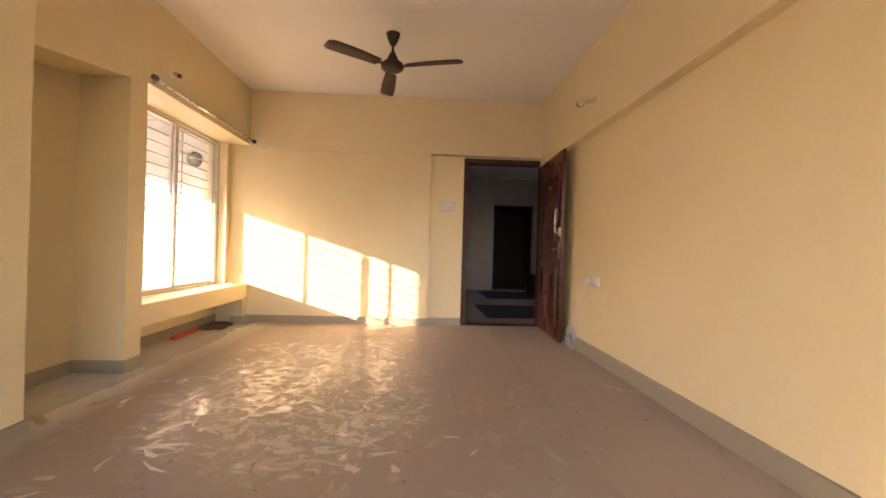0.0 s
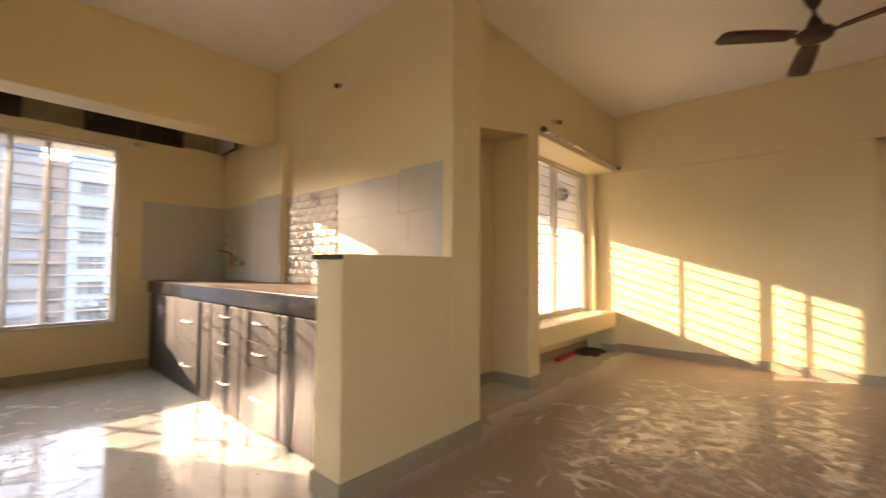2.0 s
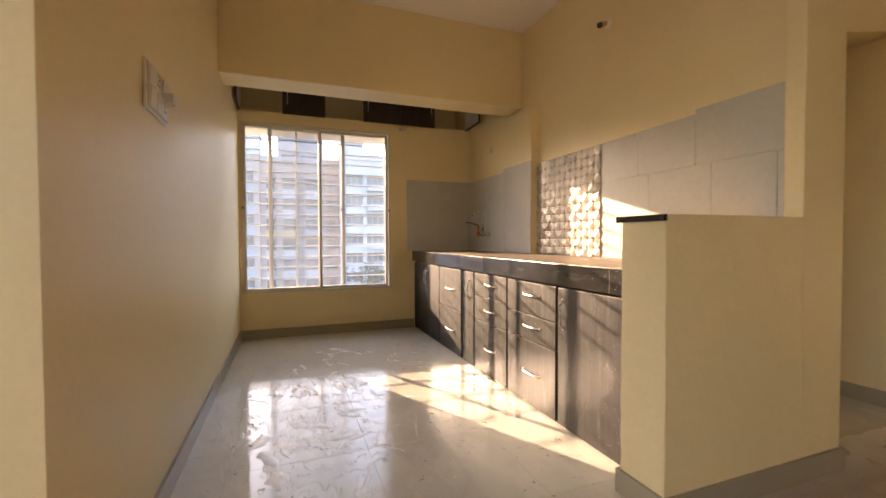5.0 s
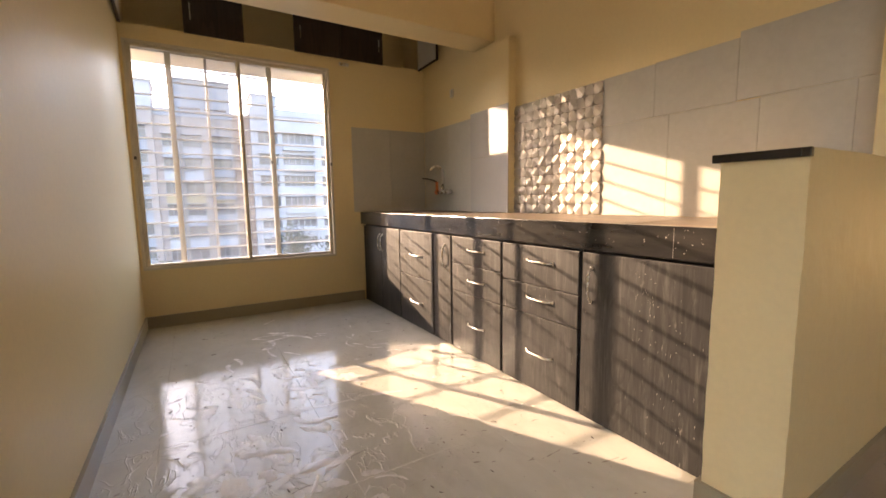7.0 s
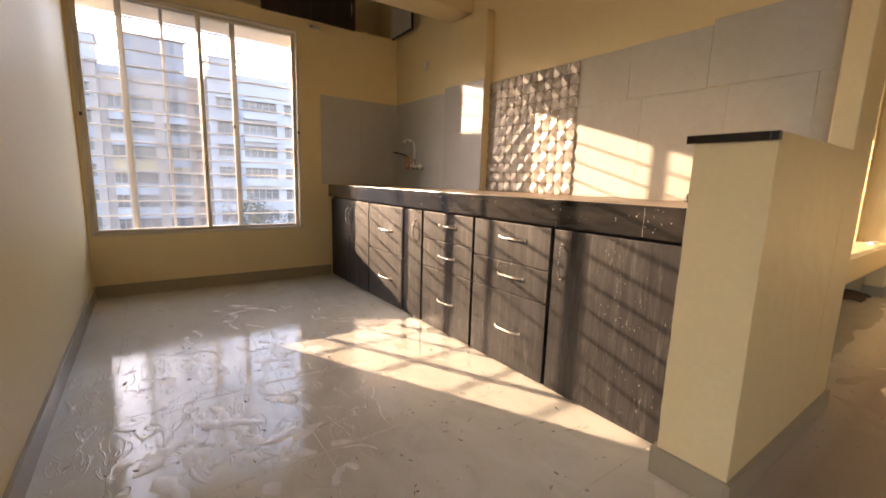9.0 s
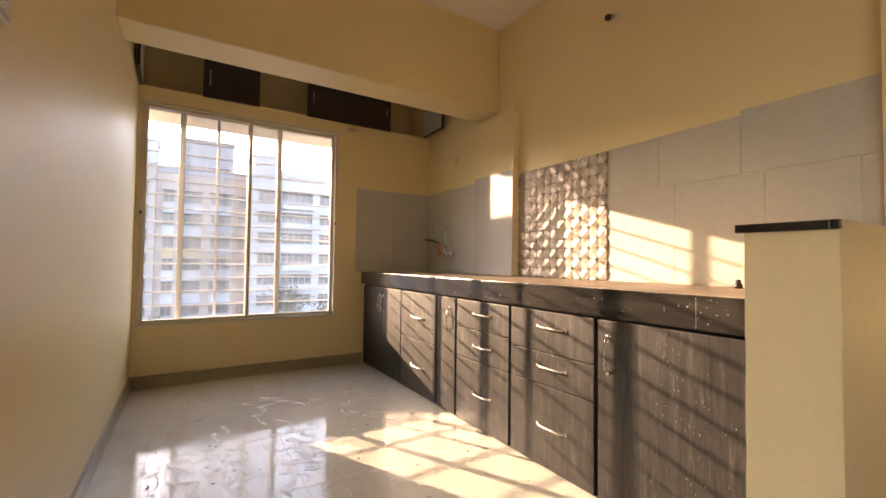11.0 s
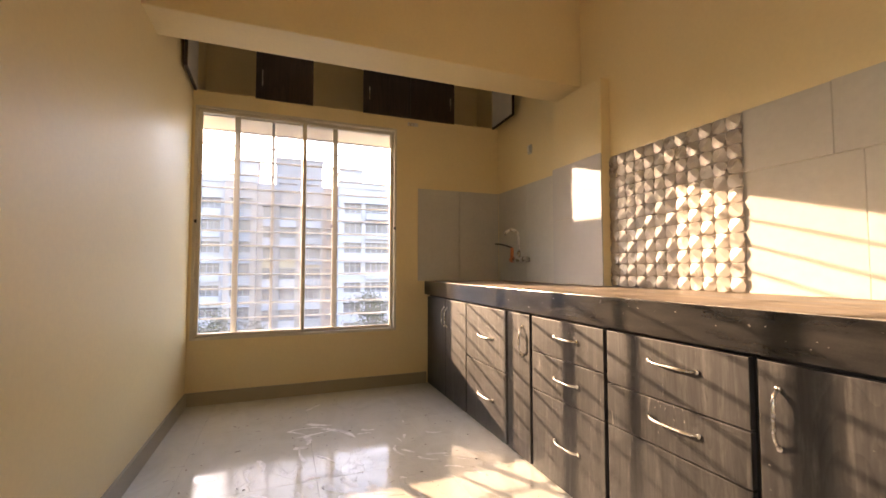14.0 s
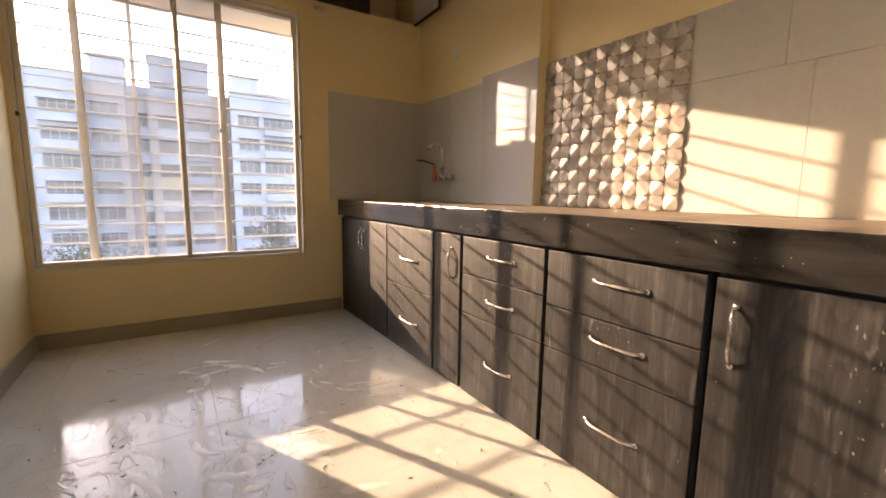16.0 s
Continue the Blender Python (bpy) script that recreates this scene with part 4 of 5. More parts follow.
def curtain_rod():
    root = thing("curtain_rod", "brushed steel curtain rod above the bay window", "curtain rod", (-2.50, 4.45, 2.225))
    bm = bmesh.new()
    put_rod(bm, (0, -0.90, 0), (0, 0.97, 0), 0.0125, 14)
    shape("rod", bm, STEEL, root, True)
    for y in (-0.92, 0.975):
        bm = bmesh.new()
        put_turned(bm, [(0.010, -0.03), (0.022, -0.022), (0.024, 0.0), (0.022, 0.022), (0.010, 0.03)], 16, at=(0, y, 0), turn=pose(0, 0, 0, 90))
        shape("finial", bm, DARK_METAL, root, True)
    for y in (-0.84, 0.88):
        bm = bmesh.new()
        put_rod(bm, (-0.058, y, 0), (-0.052, y, 0), 0.024, 16)
        put_rod(bm, (-0.056, y, 0), (0.0, y, 0), 0.008, 10)
        put_box(bm, -0.016, 0.016, y - 0.007, y + 0.007, -0.017, -0.012, bevel=0.001)
        shape("bracket", bm, STEEL, root)


curtain_rod()


def cable():
    root = thing("power_cable", "coil of pale white cable hanging from the socket", "cable", (1.09, 4.36, 0.0))
    bm = bmesh.new()
    pts = []
    for k in range(0, 150):
        a = 2 * math.pi * k / 22
        r = 0.10 + 0.014 * math.sin(k * 0.61) + 0.006 * math.cos(k * 1.7)
        pts.append((0.030 + 0.018 * math.sin(k * 0.37), r * math.cos(a), 0.118 + r * math.sin(a)))
    put_tube(bm, pts, 0.0042, 6)
    shape("coil", bm, GREY_LAM, root, True)
    bm = bmesh.new()
    put_tube(bm, [(0.035, 0.03, 0.16), (0.045, -0.03, 0.25), (0.055, -0.10, 0.36), (0.060, -0.20, 0.55), (0.058, -0.28, 0.66), (0.045, -0.33, 0.705), (0.03, -0.36, 0.712)], 0.0035, 6)
    shape("lead", bm, PLASTIC, root, True)
    bm = bmesh.new()
    put_box(bm, 0.012, 0.058, -0.385, -0.335, 0.695, 0.73, bevel=0.005)
    shape("plug", bm, PLASTIC, root)


cable()


def red_tool():
    root = thing("red_plastic_strip", "red plastic strip lying on the floor under the window seat", "strip", (-2.86, 4.78, 0.0))
    bm = bmesh.new()
    put_box(bm, -0.03, 0.03, -0.27, 0.27, 0.0, 0.025, bevel=0.006)
    put_box(bm, -0.022, 0.022, -0.25, 0.25, 0.022, 0.034, bevel=0.004)
    shape("body", bm, RED, root)
    root.matrix_world = pose(-2.86, 4.72, 0.001, 0, 0, 4)


red_tool()


def rag():
    """A crumpled dark cloth under the seat."""
    bm = bmesh.new()
    bmesh.ops.create_grid(bm, x_segments=14, y_segments=14, size=0.16)
    for v in bm.verts:
        n = noise.noise(Vector((v.co.x * 11, v.co.y * 11, 0.3)))
        v.co.z = 0.016 + 0.014 * n
        v.co.y *= 1.5
        v.co.x *= 1 + 0.35 * noise.noise(Vector((v.co.y * 9, 0.7, 0)))
    ob = shape("dust_cloth", bm, CLOTH, smooth=True)
    m = ob.modifiers.new("solid", "SOLIDIFY")
    m.thickness = 0.006
    ob.location = (-2.78, 5.17, -0.002)
    return tagged(ob, "crumpled dark cloth on the floor under the window seat", "cloth")


rag()


def sill_clips():
    root = thing("bracket_pieces", "small loose pale plastic clips on the window seat", "clip", (-2.68, 5.27, 0.4755))
    bm = bmesh.new()
    put_box(bm, -0.03, 0.03, -0.05, 0.05, 0, 0.012, bevel=0.003)
    put_box(bm, -0.01, 0.04, 0.0, 0.06, 0.012, 0.024, bevel=0.003)
    shape("clip", bm, PLASTIC, root)


sill_clips()


def knob():
    root = thing("bottle_cap", "small black cap standing on the dusty counter", "cap", (-2.83, 2.06, 0.861))
    bm = bmesh.new()
    put_turned(bm, [(0.016, 0), (0.018, 0.004), (0.018, 0.016), (0.012, 0.022), (0.011, 0.034), (0.006, 0.038)], 20)
    shape("body", bm, BLACK, root, True)


knob()


def dry_balcony_lamp():
    root = thing("balcony_light", "round caged metal bulkhead light on the balcony wall", "wall lamp", (-3.50, 6.0, 2.09))
    bm = bmesh.new()
    put_turned(bm, [(0.10, 0.0), (0.10, 0.03), (0.075, 0.06), (0.03, 0.075)], 20, turn=pose(0, 0, 0, 90))
    shape("housing", bm, DARK_METAL, root, True)
    bm = bmesh.new()
    for k in range(4):
        put_tube(bm, [(0.11 * math.cos(a + k * math.pi / 4), -0.02 - 0.08 * math.sin(math.pi * s / 8), 0.11 * math.sin(a + k * math.pi / 4)) for s, a in ((0, 0), (2, 0))] +
                 [(0, -0.11, 0), (-0.11 * math.cos(k * math.pi / 4), -0.02, -0.11 * math.sin(k * math.pi / 4))], 0.005, 6)
    shape("cage", bm, STEEL, root)


dry_balcony_lamp()

# ---- lobby ----


def mat_on_floor(name, label, x0, x1, y0, y1, z=0.0):
    bm = bmesh.new()
    put_box(bm, x0, x1, y0, y1, z, z + 0.012, bevel=0.004)
    put_box(bm, x0 + 0.04, x1 - 0.04, y0 + 0.04, y1 - 0.04, z + 0.012, z + 0.016, bevel=0.002)
    return tagged(shape(name, bm, MAT_GREY), label, "door mat", "door mats")


mat_on_floor("door_mat", "dark grey fibre mat on the lobby floor", 0.55, 1.75, 6.15, 7.5)
mat_on_floor("door_mat", "dark grey fibre mat before the opposite doorway", 0.95, 2.5, 8.6, 10.0)


def bin_():
    root = thing("waste_bin", "small black waste bin in the lobby", "bin", (2.05, 9.35, 0))
    bm = bmesh.new()
    put_turned(bm, [(0.11, 0), (0.12, 0.02), (0.15, 0.36), (0.155, 0.37), (0.155, 0.385)], 24)
    shape("bucket", bm, BLACK, root, True)
    bm = bmesh.new()
    put_turned(bm, [(0.158, 0.386), (0.15, 0.41), (0.10, 0.45), (0.03, 0.465)], 24)
    shape("lid", bm, BLACK, root, True)


bin_()

# ---- outside ----
GROUND_Z = -14.0
EARTH = surface("dry_earth", (0.16, 0.13, 0.10), (0.24, 0.20, 0.15), 0.95, 0.05, 1.5, 0.3, 0.3)
FACADE = {
    "white": surface("white_facade", (0.42, 0.44, 0.48), (0.50, 0.52, 0.56), 0.8, 0.25, 2.5, 0.18, 0.0, stretch=(1, 1, 0.3)),
    "grey": surface("grey_facade", (0.28, 0.30, 0.34), (0.35, 0.37, 0.41), 0.8, 0.25, 2.5, 0.18, 0.0, stretch=(1, 1, 0.3)),
    "tan": surface("tan_facade", (0.34, 0.29, 0.27), (0.41, 0.36, 0.335), 0.8, 0.25, 2.5, 0.18, 0.0, stretch=(1, 1, 0.3)),
    "ochre": surface("ochre_facade", (0.46, 0.36, 0.22), (0.52, 0.42, 0.27), 0.8, 0.25, 2.5, 0.18, 0.0),
    "rust": surface("rust_facade", (0.30, 0.20, 0.16), (0.36, 0.25, 0.20), 0.8, 0.25, 2.5, 0.18, 0.0, stretch=(1, 1, 0.3)),
}
FAR_GLASS = surface("far_window_glass", (0.085, 0.09, 0.10), (0.16, 0.165, 0.18), 0.25, 0.35, 2, 0.2, 0.0)
structure("ground", [(-3000, 3000, -3000, 3000, GROUND_Z - 1, GROUND_Z)], EARTH, "flat dry earth far below the flat")
WINDOW_MESHES = {}


def far_window(width, colour, kind):
    """Frame, mullions, sunshade and sill of an opening 1.5 m high; a balcony has a solid front and a rail."""
    key = (round(width, 2), colour, kind)
    if key not in WINDOW_MESHES:
        bm, h = bmesh.new(), width / 2
        n = max(2, round(width / 0.9))
        for i in range(n + 1):
            y = -h + 0.03 + (width - 0.06) * i / n
            put_box(bm, -0.34, -0.28, y - 0.035, y + 0.035, 0, 1.5)
        put_box(bm, -0.34, -0.28, -h, h, 1.06, 1.12)
        put_box(bm, 0.0, 0.50, -h - 0.12, h + 0.12, 1.5, 1.59)
        if kind == "balcony":
            put_box(bm, 0.0, 0.85, -h - 0.05, h + 0.05, -0.95, -0.78)
            put_box(bm, 0.77, 0.85, -h - 0.05, h + 0.05, -0.78, 0.02)
            put_box(bm, 0.78, 0.84, -h, h, 0.22, 0.27)
        else:
            put_box(bm, -0.1, 0.14, -h - 0.08, h + 0.08, -0.09, 0.0)
        WINDOW_MESHES[key] = mesh_of("window", bm, FACADE[colour])
    return WINDOW_MESHES[key]


def block(label, x, y0, y1, top, colour, bays, trim, panel, odd=None):
    """A block of flats facing +x with openings through its front; bays: (middle, width, kind)."""
    root = tagged(new("apartment_block"), label, "building", "blocks of flats")
    root.location = (x, 0, GROUND_Z)
    h, bays = top - GROUND_Z, sorted(bays)
    boxes("wall", [(-14, -0.9, y0, y1, 0, h)], FACADE[colour], parent=root)
    boxes("glazing", [(-0.88, -0.36, y0 + 0.25, y1 - 0.25, 0, h - 1.2)], FAR_GLASS, parent=root)
    boxes("parapet", [(-14, 0.15, y0 - 0.1, y1 + 0.1, h, h + 0.22), (-0.15, 0.10, y0, y1, h + 0.22, h + 0.95)], FACADE[trim], parent=root)
    edges = [y0] + [e for m, w, _ in bays for e in (m - w / 2, m + w / 2)] + [y1]
    for a, b in zip(edges[::2], edges[1::2]):
        if b - a > 0.02:
            boxes("pier", [(-0.9, 0, a, b, 0, h)], FACADE[colour], parent=root)
    floors = int(h / 3.0)
    for m, w, kind in bays:
        hi = h
        for k in range(floors):
            z = h - 3.8 - 3.0 * k
            skin = odd if odd and k == 3 else panel
            boxes("panel", [(-0.6, -0.03, m - w / 2, m + w / 2, z + 1.5, hi)], FACADE[colour if k == 0 else skin], parent=root)
            hi = z
            o = new("window", far_window(w, trim, kind if (k + round(m)) % 4 else "window"))
            o.parent = root
            o.location = (0, m, z)
        boxes("panel", [(-0.6, -0.03, m - w / 2, m + w / 2, 0, hi)], FACADE[panel], parent=root)
    return root


def roof_tank(label, x, y0, y1, z0, z1, colour):
    """A water tank room on posts, open under its floor."""
    root = tagged(new("tank_room"), label, "roof structure", "roof tank rooms")
    root.location = (x, (y0 + y1) / 2, z0)
    d, h = (y1 - y0) / 2, z1 - z0
    boxes("room", [(-5, 0, -d, d, 0.9, h), (-5.2, 0.2, -d - 0.2, d + 0.2, h, h + 0.18)], FACADE[colour], parent=root)
    for a in (-d, -d * 0.1, d - 0.5):
        boxes("post", [(-0.5, 0, a, a + 0.5, 0, 0.9), (-5, -4.5, a, a + 0.5, 0, 0.9)], FACADE[colour], parent=root)
    boxes("beam", [(-0.15, 0.12, -d, d, 0.82, 1.0)], FACADE["grey"], parent=root)


block("hazy white block of flats with wide windows", -66, 7.6, 30, 13.2, "white", [(9.8, 2.6, "window"), (13.9, 4.4, "balcony"), (18.6, 2.8, "window"), (24, 4, "balcony")], "white", "white")
block("rust-brown stair bay of a block of flats", -66.8, 5.5, 7.6, 12.2, "rust", [(6.5, 1.1, "window")], "rust", "rust")
block("hazy tan block of flats with balconies", -67, -3.6, 5.5, 12.3, "tan", [(-2.2, 1.3, "window"), (0.5, 2.2, "window"), (3.9, 2.6, "balcony")], "grey", "white", "ochre")
block("hazy grey and pink block of flats", -65.5, -7.6, -3.6, 13.0, "tan", [(-5.6, 2.6, "window")], "white", "grey")
block("pale block of flats with long balconies", -66.5, -26, -7.6, 13.0, "white", [(-9.8, 3.2, "balcony"), (-13.6, 2.2, "window"), (-18, 3.6, "balcony"), (-23, 2.6, "window")], "white", "white")
block("pale distant block of flats", -88, -62, -26, 11.0, "grey", [(-32, 4, "window"), (-41, 4, "balcony"), (-49, 4, "window"), (-57, 4, "balcony")], "white", "tan")
block("pale distant block of flats", -80, -118, -66, 13.0, "grey", [(-73, 4, "window"), (-83, 4, "balcony"), (-94, 4, "window"), (-106, 4, "balcony")], "white", "tan")
block("pale distant block of flats", -95, 31, 74, 9.0, "grey", [(38, 4, "window"), (48, 4, "balcony"), (58, 4, "window"), (68, 4, "balcony")], "white", "tan")
roof_tank("grey concrete tank room above a block of flats", -68.5, -1.2, 5.4, 13.0, 17.4, "grey")
roof_tank("pale concrete tank room above a block of flats", -68.5, -6.9, -3.7, 13.6, 16.6, "white")
roof_tank("pale concrete tank room above a block of flats", -68.5, 8.2, 11.6, 13.6, 16.4, "white")

FOLIAGE = surface("dusty_foliage", (0.045, 0.06, 0.03), (0.09, 0.11, 0.055), 0.8, 0.6, 6, 0.3, 0.0)
BARK = surface("grey_bark", (0.09, 0.07, 0.05), (0.15, 0.12, 0.09), 0.9, 2, 20, 0.3, 0.3)


def tree(label, x, y, top, seed):
    """A tapered trunk with limbs and a loose crown of single leaves in clumps."""
    rnd = random.Random(seed)
    root = thing("tree", label, "tree", (x, y, GROUND_Z), "street trees")
    h = top - GROUND_Z
    bm, tips = bmesh.new(), []
    put_rod(bm, (0, 0, 0), (0.2, 0.1, h * 0.55), 0.24, 9, 0.13)
    for k in range(9):
        a = k * 2.4 + rnd.uniform(-0.4, 0.4)
        r = rnd.uniform(1.2, 2.6)
        base = Vector((0.2, 0.1, h * rnd.uniform(0.42, 0.55)))
        tip = Vector((r * math.cos(a), r * math.sin(a), h * rnd.uniform(0.6, 0.9)))
        put_rod(bm, base, tip, 0.08, 6, 0.03)
        tips += [tip, base.lerp(tip, 0.7)]
    tips.append(Vector((0.2, 0.1, h * 0.92)))
    shape("trunk", bm, BARK, root)
    bm = bmesh.new()
    for tip in tips:
        for _ in range(95):
            p = tip + Vector((rnd.gauss(0, 0.62), rnd.gauss(0, 0.62), rnd.gauss(0, 0.5)))
            u = Vector((rnd.gauss(0, 1), rnd.gauss(0, 1), rnd.gauss(0, 0.6))).normalized()
            v = u.orthogonal().normalized()
            size = rnd.uniform(0.10, 0.22)
            bm.faces.new([bm.verts.new(p + q) for q in (-u * size, v * size * 0.45, u * size, -v * size * 0.45)])
    shape("crown", bm, FOLIAGE, root)


tree("dusty green street tree before the flats", -52, -6.4, -3.2, 3)
tree("dusty green street tree before the flats", -50, -3.4, -4.2, 4)
tree("dusty green street tree before the flats", -54, 9.8, -1.4, 5)
tree("dusty green street tree before the flats", -53, 12.6, -3.0, 6)


def paint_splashes():
    """Dried white splashes and runs on the counter's apron and the cabinet fronts."""
    rnd, bm = random.Random(12), bmesh.new()

    def dab(x, y, z, w, h):
        n, ring = 7, []
        for i in range(n):
            a = 6.283 * i / n
            ring.append((x + w * math.cos(a) * rnd.uniform(0.5, 1.1), z + h * math.sin(a) * rnd.uniform(0.5, 1.1)))
        lo = [bm.verts.new((p, y, q)) for p, q in ring]
        hi = [bm.verts.new((x + (p - x) * 0.7, y - 0.0009, z + (q - z) * 0.7)) for p, q in ring]
        for i in range(n):
            bm.faces.new((lo[i], lo[(i + 1) % n], hi[(i + 1) % n], hi[i]))
        bm.faces.new(hi)

    for k in range(16):
        dab(rnd.gauss(-2.66, 0.055), 1.4219, rnd.uniform(0.765, 0.85), rnd.choice((0.001, 0.0016, 0.0025, 0.0038)), rnd.choice((0.001, 0.0016, 0.0025, 0.0035)))
    for k in range(9):
        dab(-2.684, 1.4219, 0.757 + 0.0115 * k, 0.0014, 0.008)
    for k in range(18):
        dab(rnd.uniform(-5.2, -2.75), 1.4219, rnd.uniform(0.76, 0.85), 0.0016, 0.0018)
    for x, z, sx, sz, n in ((-2.787, 0.56, 0.03, 0.09, 26), (-2.69, 0.44, 0.05, 0.10, 24), (-3.36, 0.53, 0.04, 0.03, 12), (-3.82, 0.70, 0.02, 0.015, 10), (-2.66, 0.18, 0.05, 0.07, 16), (-4.55, 0.42, 0.05, 0.03, 8)):
        for k in range(n):
            dab(rnd.gauss(x, sx), 1.4439, rnd.gauss(z, sz), rnd.uniform(0.0006, 0.0013), rnd.uniform(0.002, 0.009))
    tagged(shape("paint_splashes", bm, SPLASH), "dried white paint splashes on the dark cabinet fronts", "debris", kind="stuff")


SPLASH = surface("dried_paint", (0.26, 0.245, 0.22), (0.40, 0.38, 0.34), 0.7, 20, 120, 0.15, 0.1)
paint_splashes()


def plaster_chips():
    """Small plaster chips and paint flakes scattered on the floor."""
    bm = bmesh.new()
    rnd = random.Random(7)
    for k in range(300):
        if k % 3:
            x, y = rnd.uniform(-5.6, -2.6), rnd.uniform(-0.2, 1.35)
        else:
            x, y = rnd.uniform(-2.2, 1.0), rnd.uniform(0.9, 5.3)
        size = rnd.choice((0.003, 0.004, 0.006, 0.010))
        n = rnd.randint(4, 6)
        a0, flat = rnd.uniform(0, 6.28), rnd.uniform(0.18, 0.5)
        c, s_ = math.cos(a0), math.sin(a0)
        ring = []
        for i in range(n):
            a = 6.283 * i / n
            u, v = size * math.cos(a) * rnd.uniform(0.7, 1.2), size * flat * math.sin(a) * rnd.uniform(0.7, 1.2)
            ring.append((x + c * u - s_ * v, y + s_ * u + c * v))
        h = size * rnd.uniform(0.12, 0.35)
        lo = [bm.verts.new((p, q, 0.0002)) for p, q in ring]
        hi = [bm.verts.new((x + (p - x) * 0.8, y + (q - y) * 0.8, h)) for p, q in ring]
        for i in range(n):
            bm.faces.new((lo[i], lo[(i + 1) % n], hi[(i + 1) % n], hi[i]))
        bm.faces.new(hi)
    tagged(shape("plaster_chips", bm, CHIP), "scattered small plaster chips on the dusty floor", "debris", kind="stuff")


CHIP = surface("plaster_chip", (0.16, 0.13, 0.10), (0.50, 0.45, 0.38), 0.8, 6, 90, 0.2, 0.1)
plaster_chips()

FILM = surface("dry_plaster_film", (0.78, 0.77, 0.74), (0.85, 0.84, 0.81), 0.27, 9, 140, 0.10, 0.25, 0.0012, spread=0.10)
CRUST = surface("dry_plaster_crust", (0.68, 0.61, 0.51), (0.80, 0.73, 0.63), 0.24, 9, 140, 0.15, 0.3, 0.0015, spread=0.12)
DUST = surface("swept_dust", (0.36, 0.30, 0.235), (0.46, 0.39, 0.31), 0.5, 9, 140, 0.2, 0.3, 0.0015, spread=0.12)
FLECK = surface("dark_debris", (0.035, 0.026, 0.02), (0.11, 0.085, 0.06), 0.8, 12, 90, 0.2, 0.1)


def put_smear(bm, rnd, x, y, a, length, width, lift):
    """A dragged streak of plaster: a bent ribbon with ragged width and thin sloping rims."""
    n = 9
    bend, rows = rnd.uniform(-1.3, 1.3), []
    p, tail = Vector((x, y)), rnd.uniform(0.25, 0.75)
    for k in range(n + 1):
        s = k / n
        d = Vector((math.cos(a + bend * (s - 0.5)), math.sin(a + bend * (s - 0.5))))
        side = Vector((-d.y, d.x))
        w = 0.5 * width * max(0.22, math.sin(math.pi * s ** tail) ** 0.4) * rnd.uniform(0.55, 1.25)
        rim = min(0.004, w * 0.4)
        top = lift * rnd.uniform(0.5, 1.1)
        rows.append([bm.verts.new((*(p + side * o), z)) for o, z in ((-w - rim, 0.0002), (-w, top), (0, top * 0.75), (w, top), (w + rim, 0.0002))])
        p = p + d * (length / n)
    for lo, hi in zip(rows, rows[1:]):
        for j in range(4):
            bm.faces.new((lo[j], hi[j], hi[j + 1], lo[j + 1]))


def floor_smears(name, label, mat, patches, seed):
    """patches: (x, y, spread x, spread y, count, longest, widest, heading)."""
    rnd, bm = random.Random(seed), bmesh.new()
    for x, y, sx, sy, count, longest, widest, heading in patches:
        for _ in range(count):
            a = heading + rnd.gauss(0, 0.7)
            put_smear(bm, rnd, x + rnd.gauss(0, sx), y + rnd.gauss(0, sy), a, longest * rnd.uniform(0.25, 1) , widest * rnd.uniform(0.2, 1), rnd.uniform(0.0006, 0.0016))
    tagged(shape(name, bm, mat, smooth=True), label, "debris", kind="stuff")


floor_smears("plaster_smears", "dried glossy white plaster smears on the kitchen tiles", FILM, [
    (-4.15, 0.56, 0.16, 0.10, 30, 0.16, 0.045, 0.6), (-3.55, 0.33, 0.20, 0.07, 22, 0.16, 0.05, 0.5), (-3.72, 0.13, 0.14, 0.06, 5, 0.24, 0.075, 0.5),
    (-3.42, 0.10, 0.12, 0.06, 8, 0.22, 0.07, 0.5), (-3.25, 0.05, 0.14, 0.10, 12, 0.14, 0.06, 0.8), (-4.05, 0.05, 0.20, 0.12, 8, 0.16, 0.03, 0.9),
    (-4.75, 0.35, 0.25, 0.12, 14, 0.28, 0.035, 1.3), (-4.5, 0.95, 0.30, 0.16, 18, 0.12, 0.02, 0.5), (-3.1, 0.5, 0.22, 0.15, 8, 0.14, 0.03, 0.4)], 21)
floor_smears("plaster_streaks", "swept pale plaster streaks on the dusty living room floor", CRUST, [
    (-1.55, 3.05, 0.26, 0.26, 62, 0.24, 0.036, 0.9), (-1.15, 3.20, 0.24, 0.40, 36, 0.26, 0.030, 2.2), (-0.70, 3.75, 0.045, 0.75, 84, 0.15, 0.060, 1.57),
    (-0.68, 2.35, 0.06, 0.25, 18, 0.12, 0.045, 1.57), (-1.60, 2.40, 0.14, 0.25, 18, 0.26, 0.040, 1.0), (-1.50, 4.20, 0.32, 0.32, 44, 0.24, 0.032, 0.2),
    (-1.00, 4.40, 0.25, 0.35, 26, 0.22, 0.03, 0.4), (-1.90, 3.30, 0.16, 0.35, 18, 0.28, 0.025, 0.2), (0.0, 2.40, 0.45, 0.45, 8, 0.12, 0.012, 1.2)], 22)
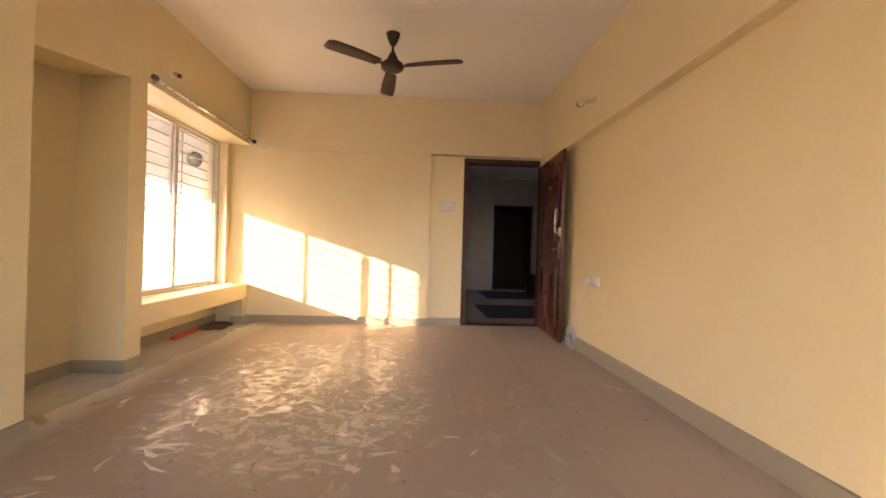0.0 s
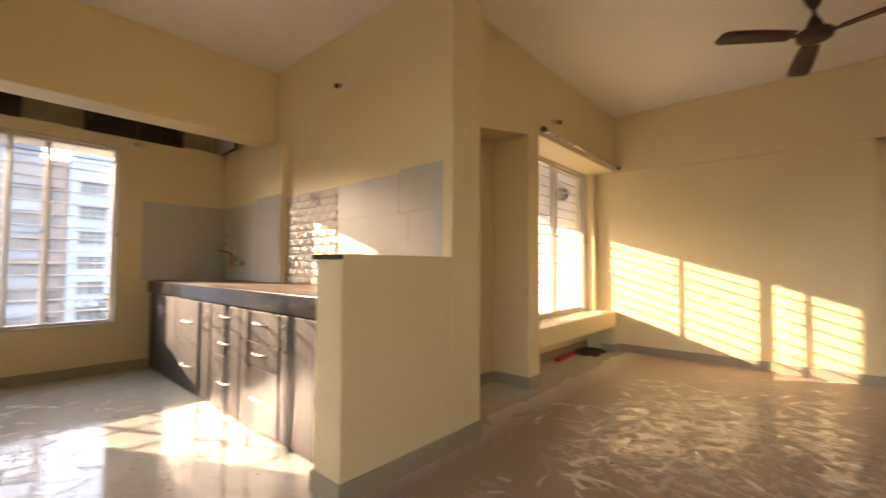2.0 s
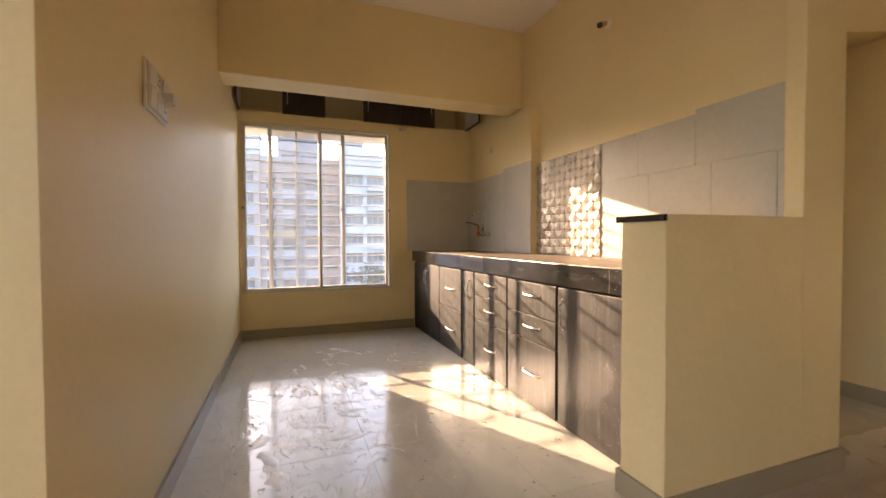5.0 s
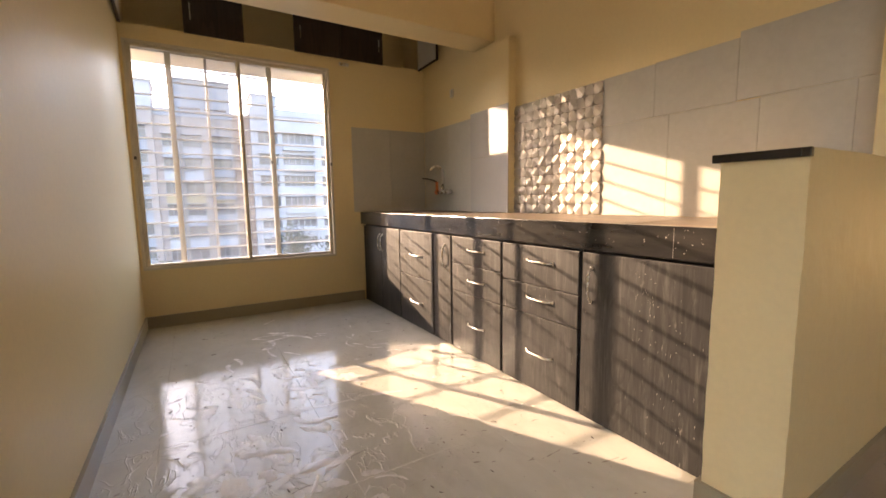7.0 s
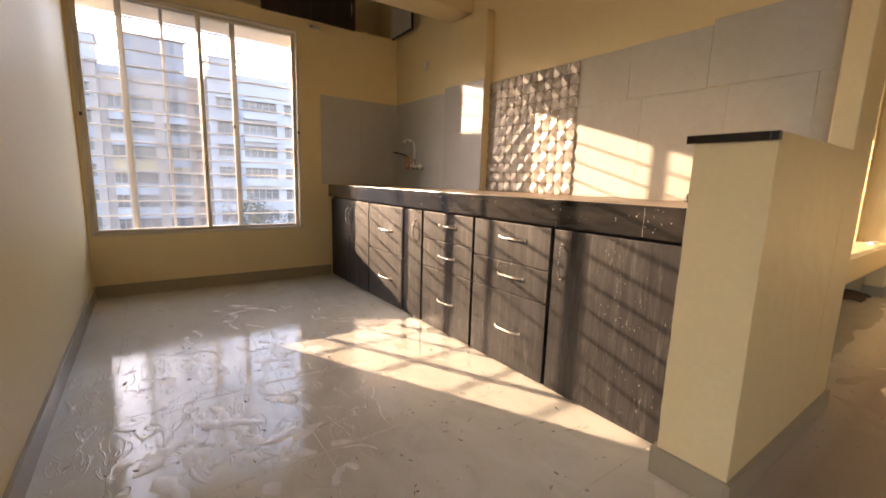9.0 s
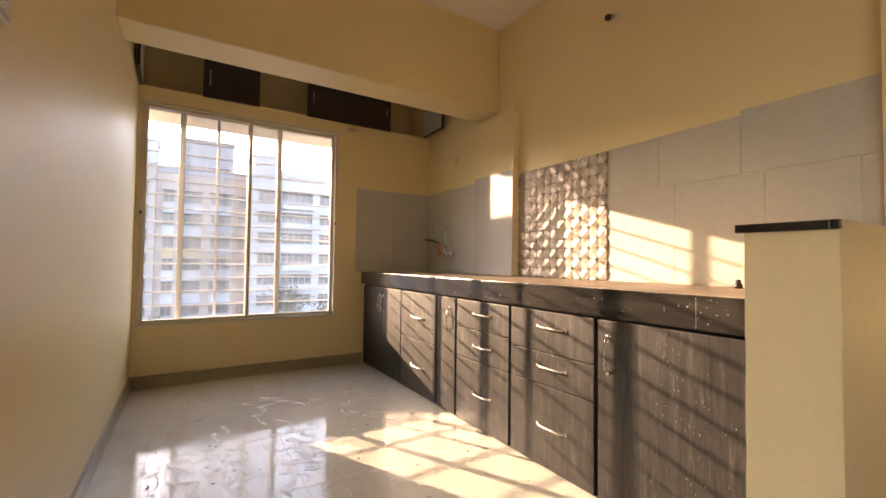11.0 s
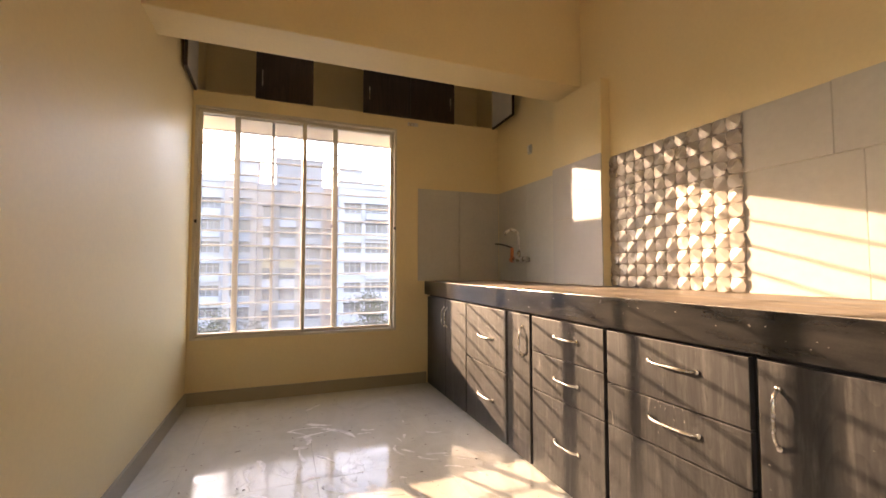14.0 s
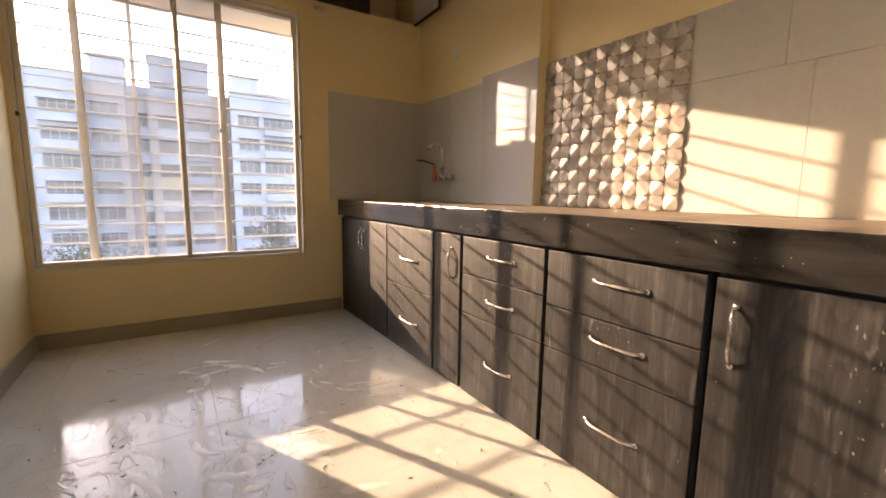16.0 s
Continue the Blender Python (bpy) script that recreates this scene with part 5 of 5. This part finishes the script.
floor_smears("dust_streaks", "faint swept dust streaks on the living room floor", DUST, [
    (-1.30, 3.20, 0.45, 0.60, 70, 0.32, 0.07, 1.2), (-0.70, 2.70, 0.12, 0.60, 40, 0.24, 0.08, 1.57), (0.1, 2.6, 0.55, 0.8, 34, 0.26, 0.05, 0.9),
    (-0.5, 1.7, 0.55, 0.30, 26, 0.22, 0.05, 0.7), (-1.1, 4.5, 0.55, 0.35, 40, 0.30, 0.06, 0.3)], 23)


def dark_flecks():
    """Dry twigs, bark and dirt crumbs on the floor."""
    rnd, bm = random.Random(31), bmesh.new()
    for k in range(190):
        if k % 3:
            x, y = rnd.uniform(-5.4, -2.6), rnd.uniform(-0.15, 1.35)
        else:
            x, y = rnd.uniform(-2.2, 0.9), rnd.uniform(1.4, 5.2)
        a, size = rnd.uniform(0, 6.28), rnd.choice((0.005, 0.007, 0.010, 0.016))
        q = Vector((x, y, 0.0015))
        e = q + Vector((size * math.cos(a), size * math.sin(a), rnd.uniform(0, 0.004)))
        put_rod(bm, q, e, size * rnd.uniform(0.08, 0.17), 5, size * 0.05)
        if k % 4 == 0:
            put_rod(bm, e, e + Vector((size * math.cos(a + 1), size * math.sin(a + 1), 0)), size * 0.1, 5, size * 0.04)
    tagged(shape("dirt_flecks", bm, FLECK), "small dark crumbs and twigs scattered over the floor", "debris", kind="stuff")


dark_flecks()


# ---- floor tiles, each a piece ----
floor_ob = bpy.data.objects["floor"]
S = 0.6
bm = bmesh.new()
put_box(bm, -S / 2 + 0.0004, S / 2 - 0.0004, -S / 2 + 0.0004, S / 2 - 0.0004, -0.006, 0.0, bevel=0.0003)
tile_data = mesh_of("floor_tile", bm, FLOOR)
for i in range(-6, 7):
    for j in range(-8, 10):
        x, y = -2.58 + (i + 0.5) * S, -0.145 + (j + 0.5) * S
        if x < -2.9 - S and y > 2.6:
            continue
        if -5.9 < x < 1.5 and -4.4 < y < 5.8:
            t = new("floor_tile", tile_data)
            t.parent = floor_ob
            t.location = (x, y, 0)
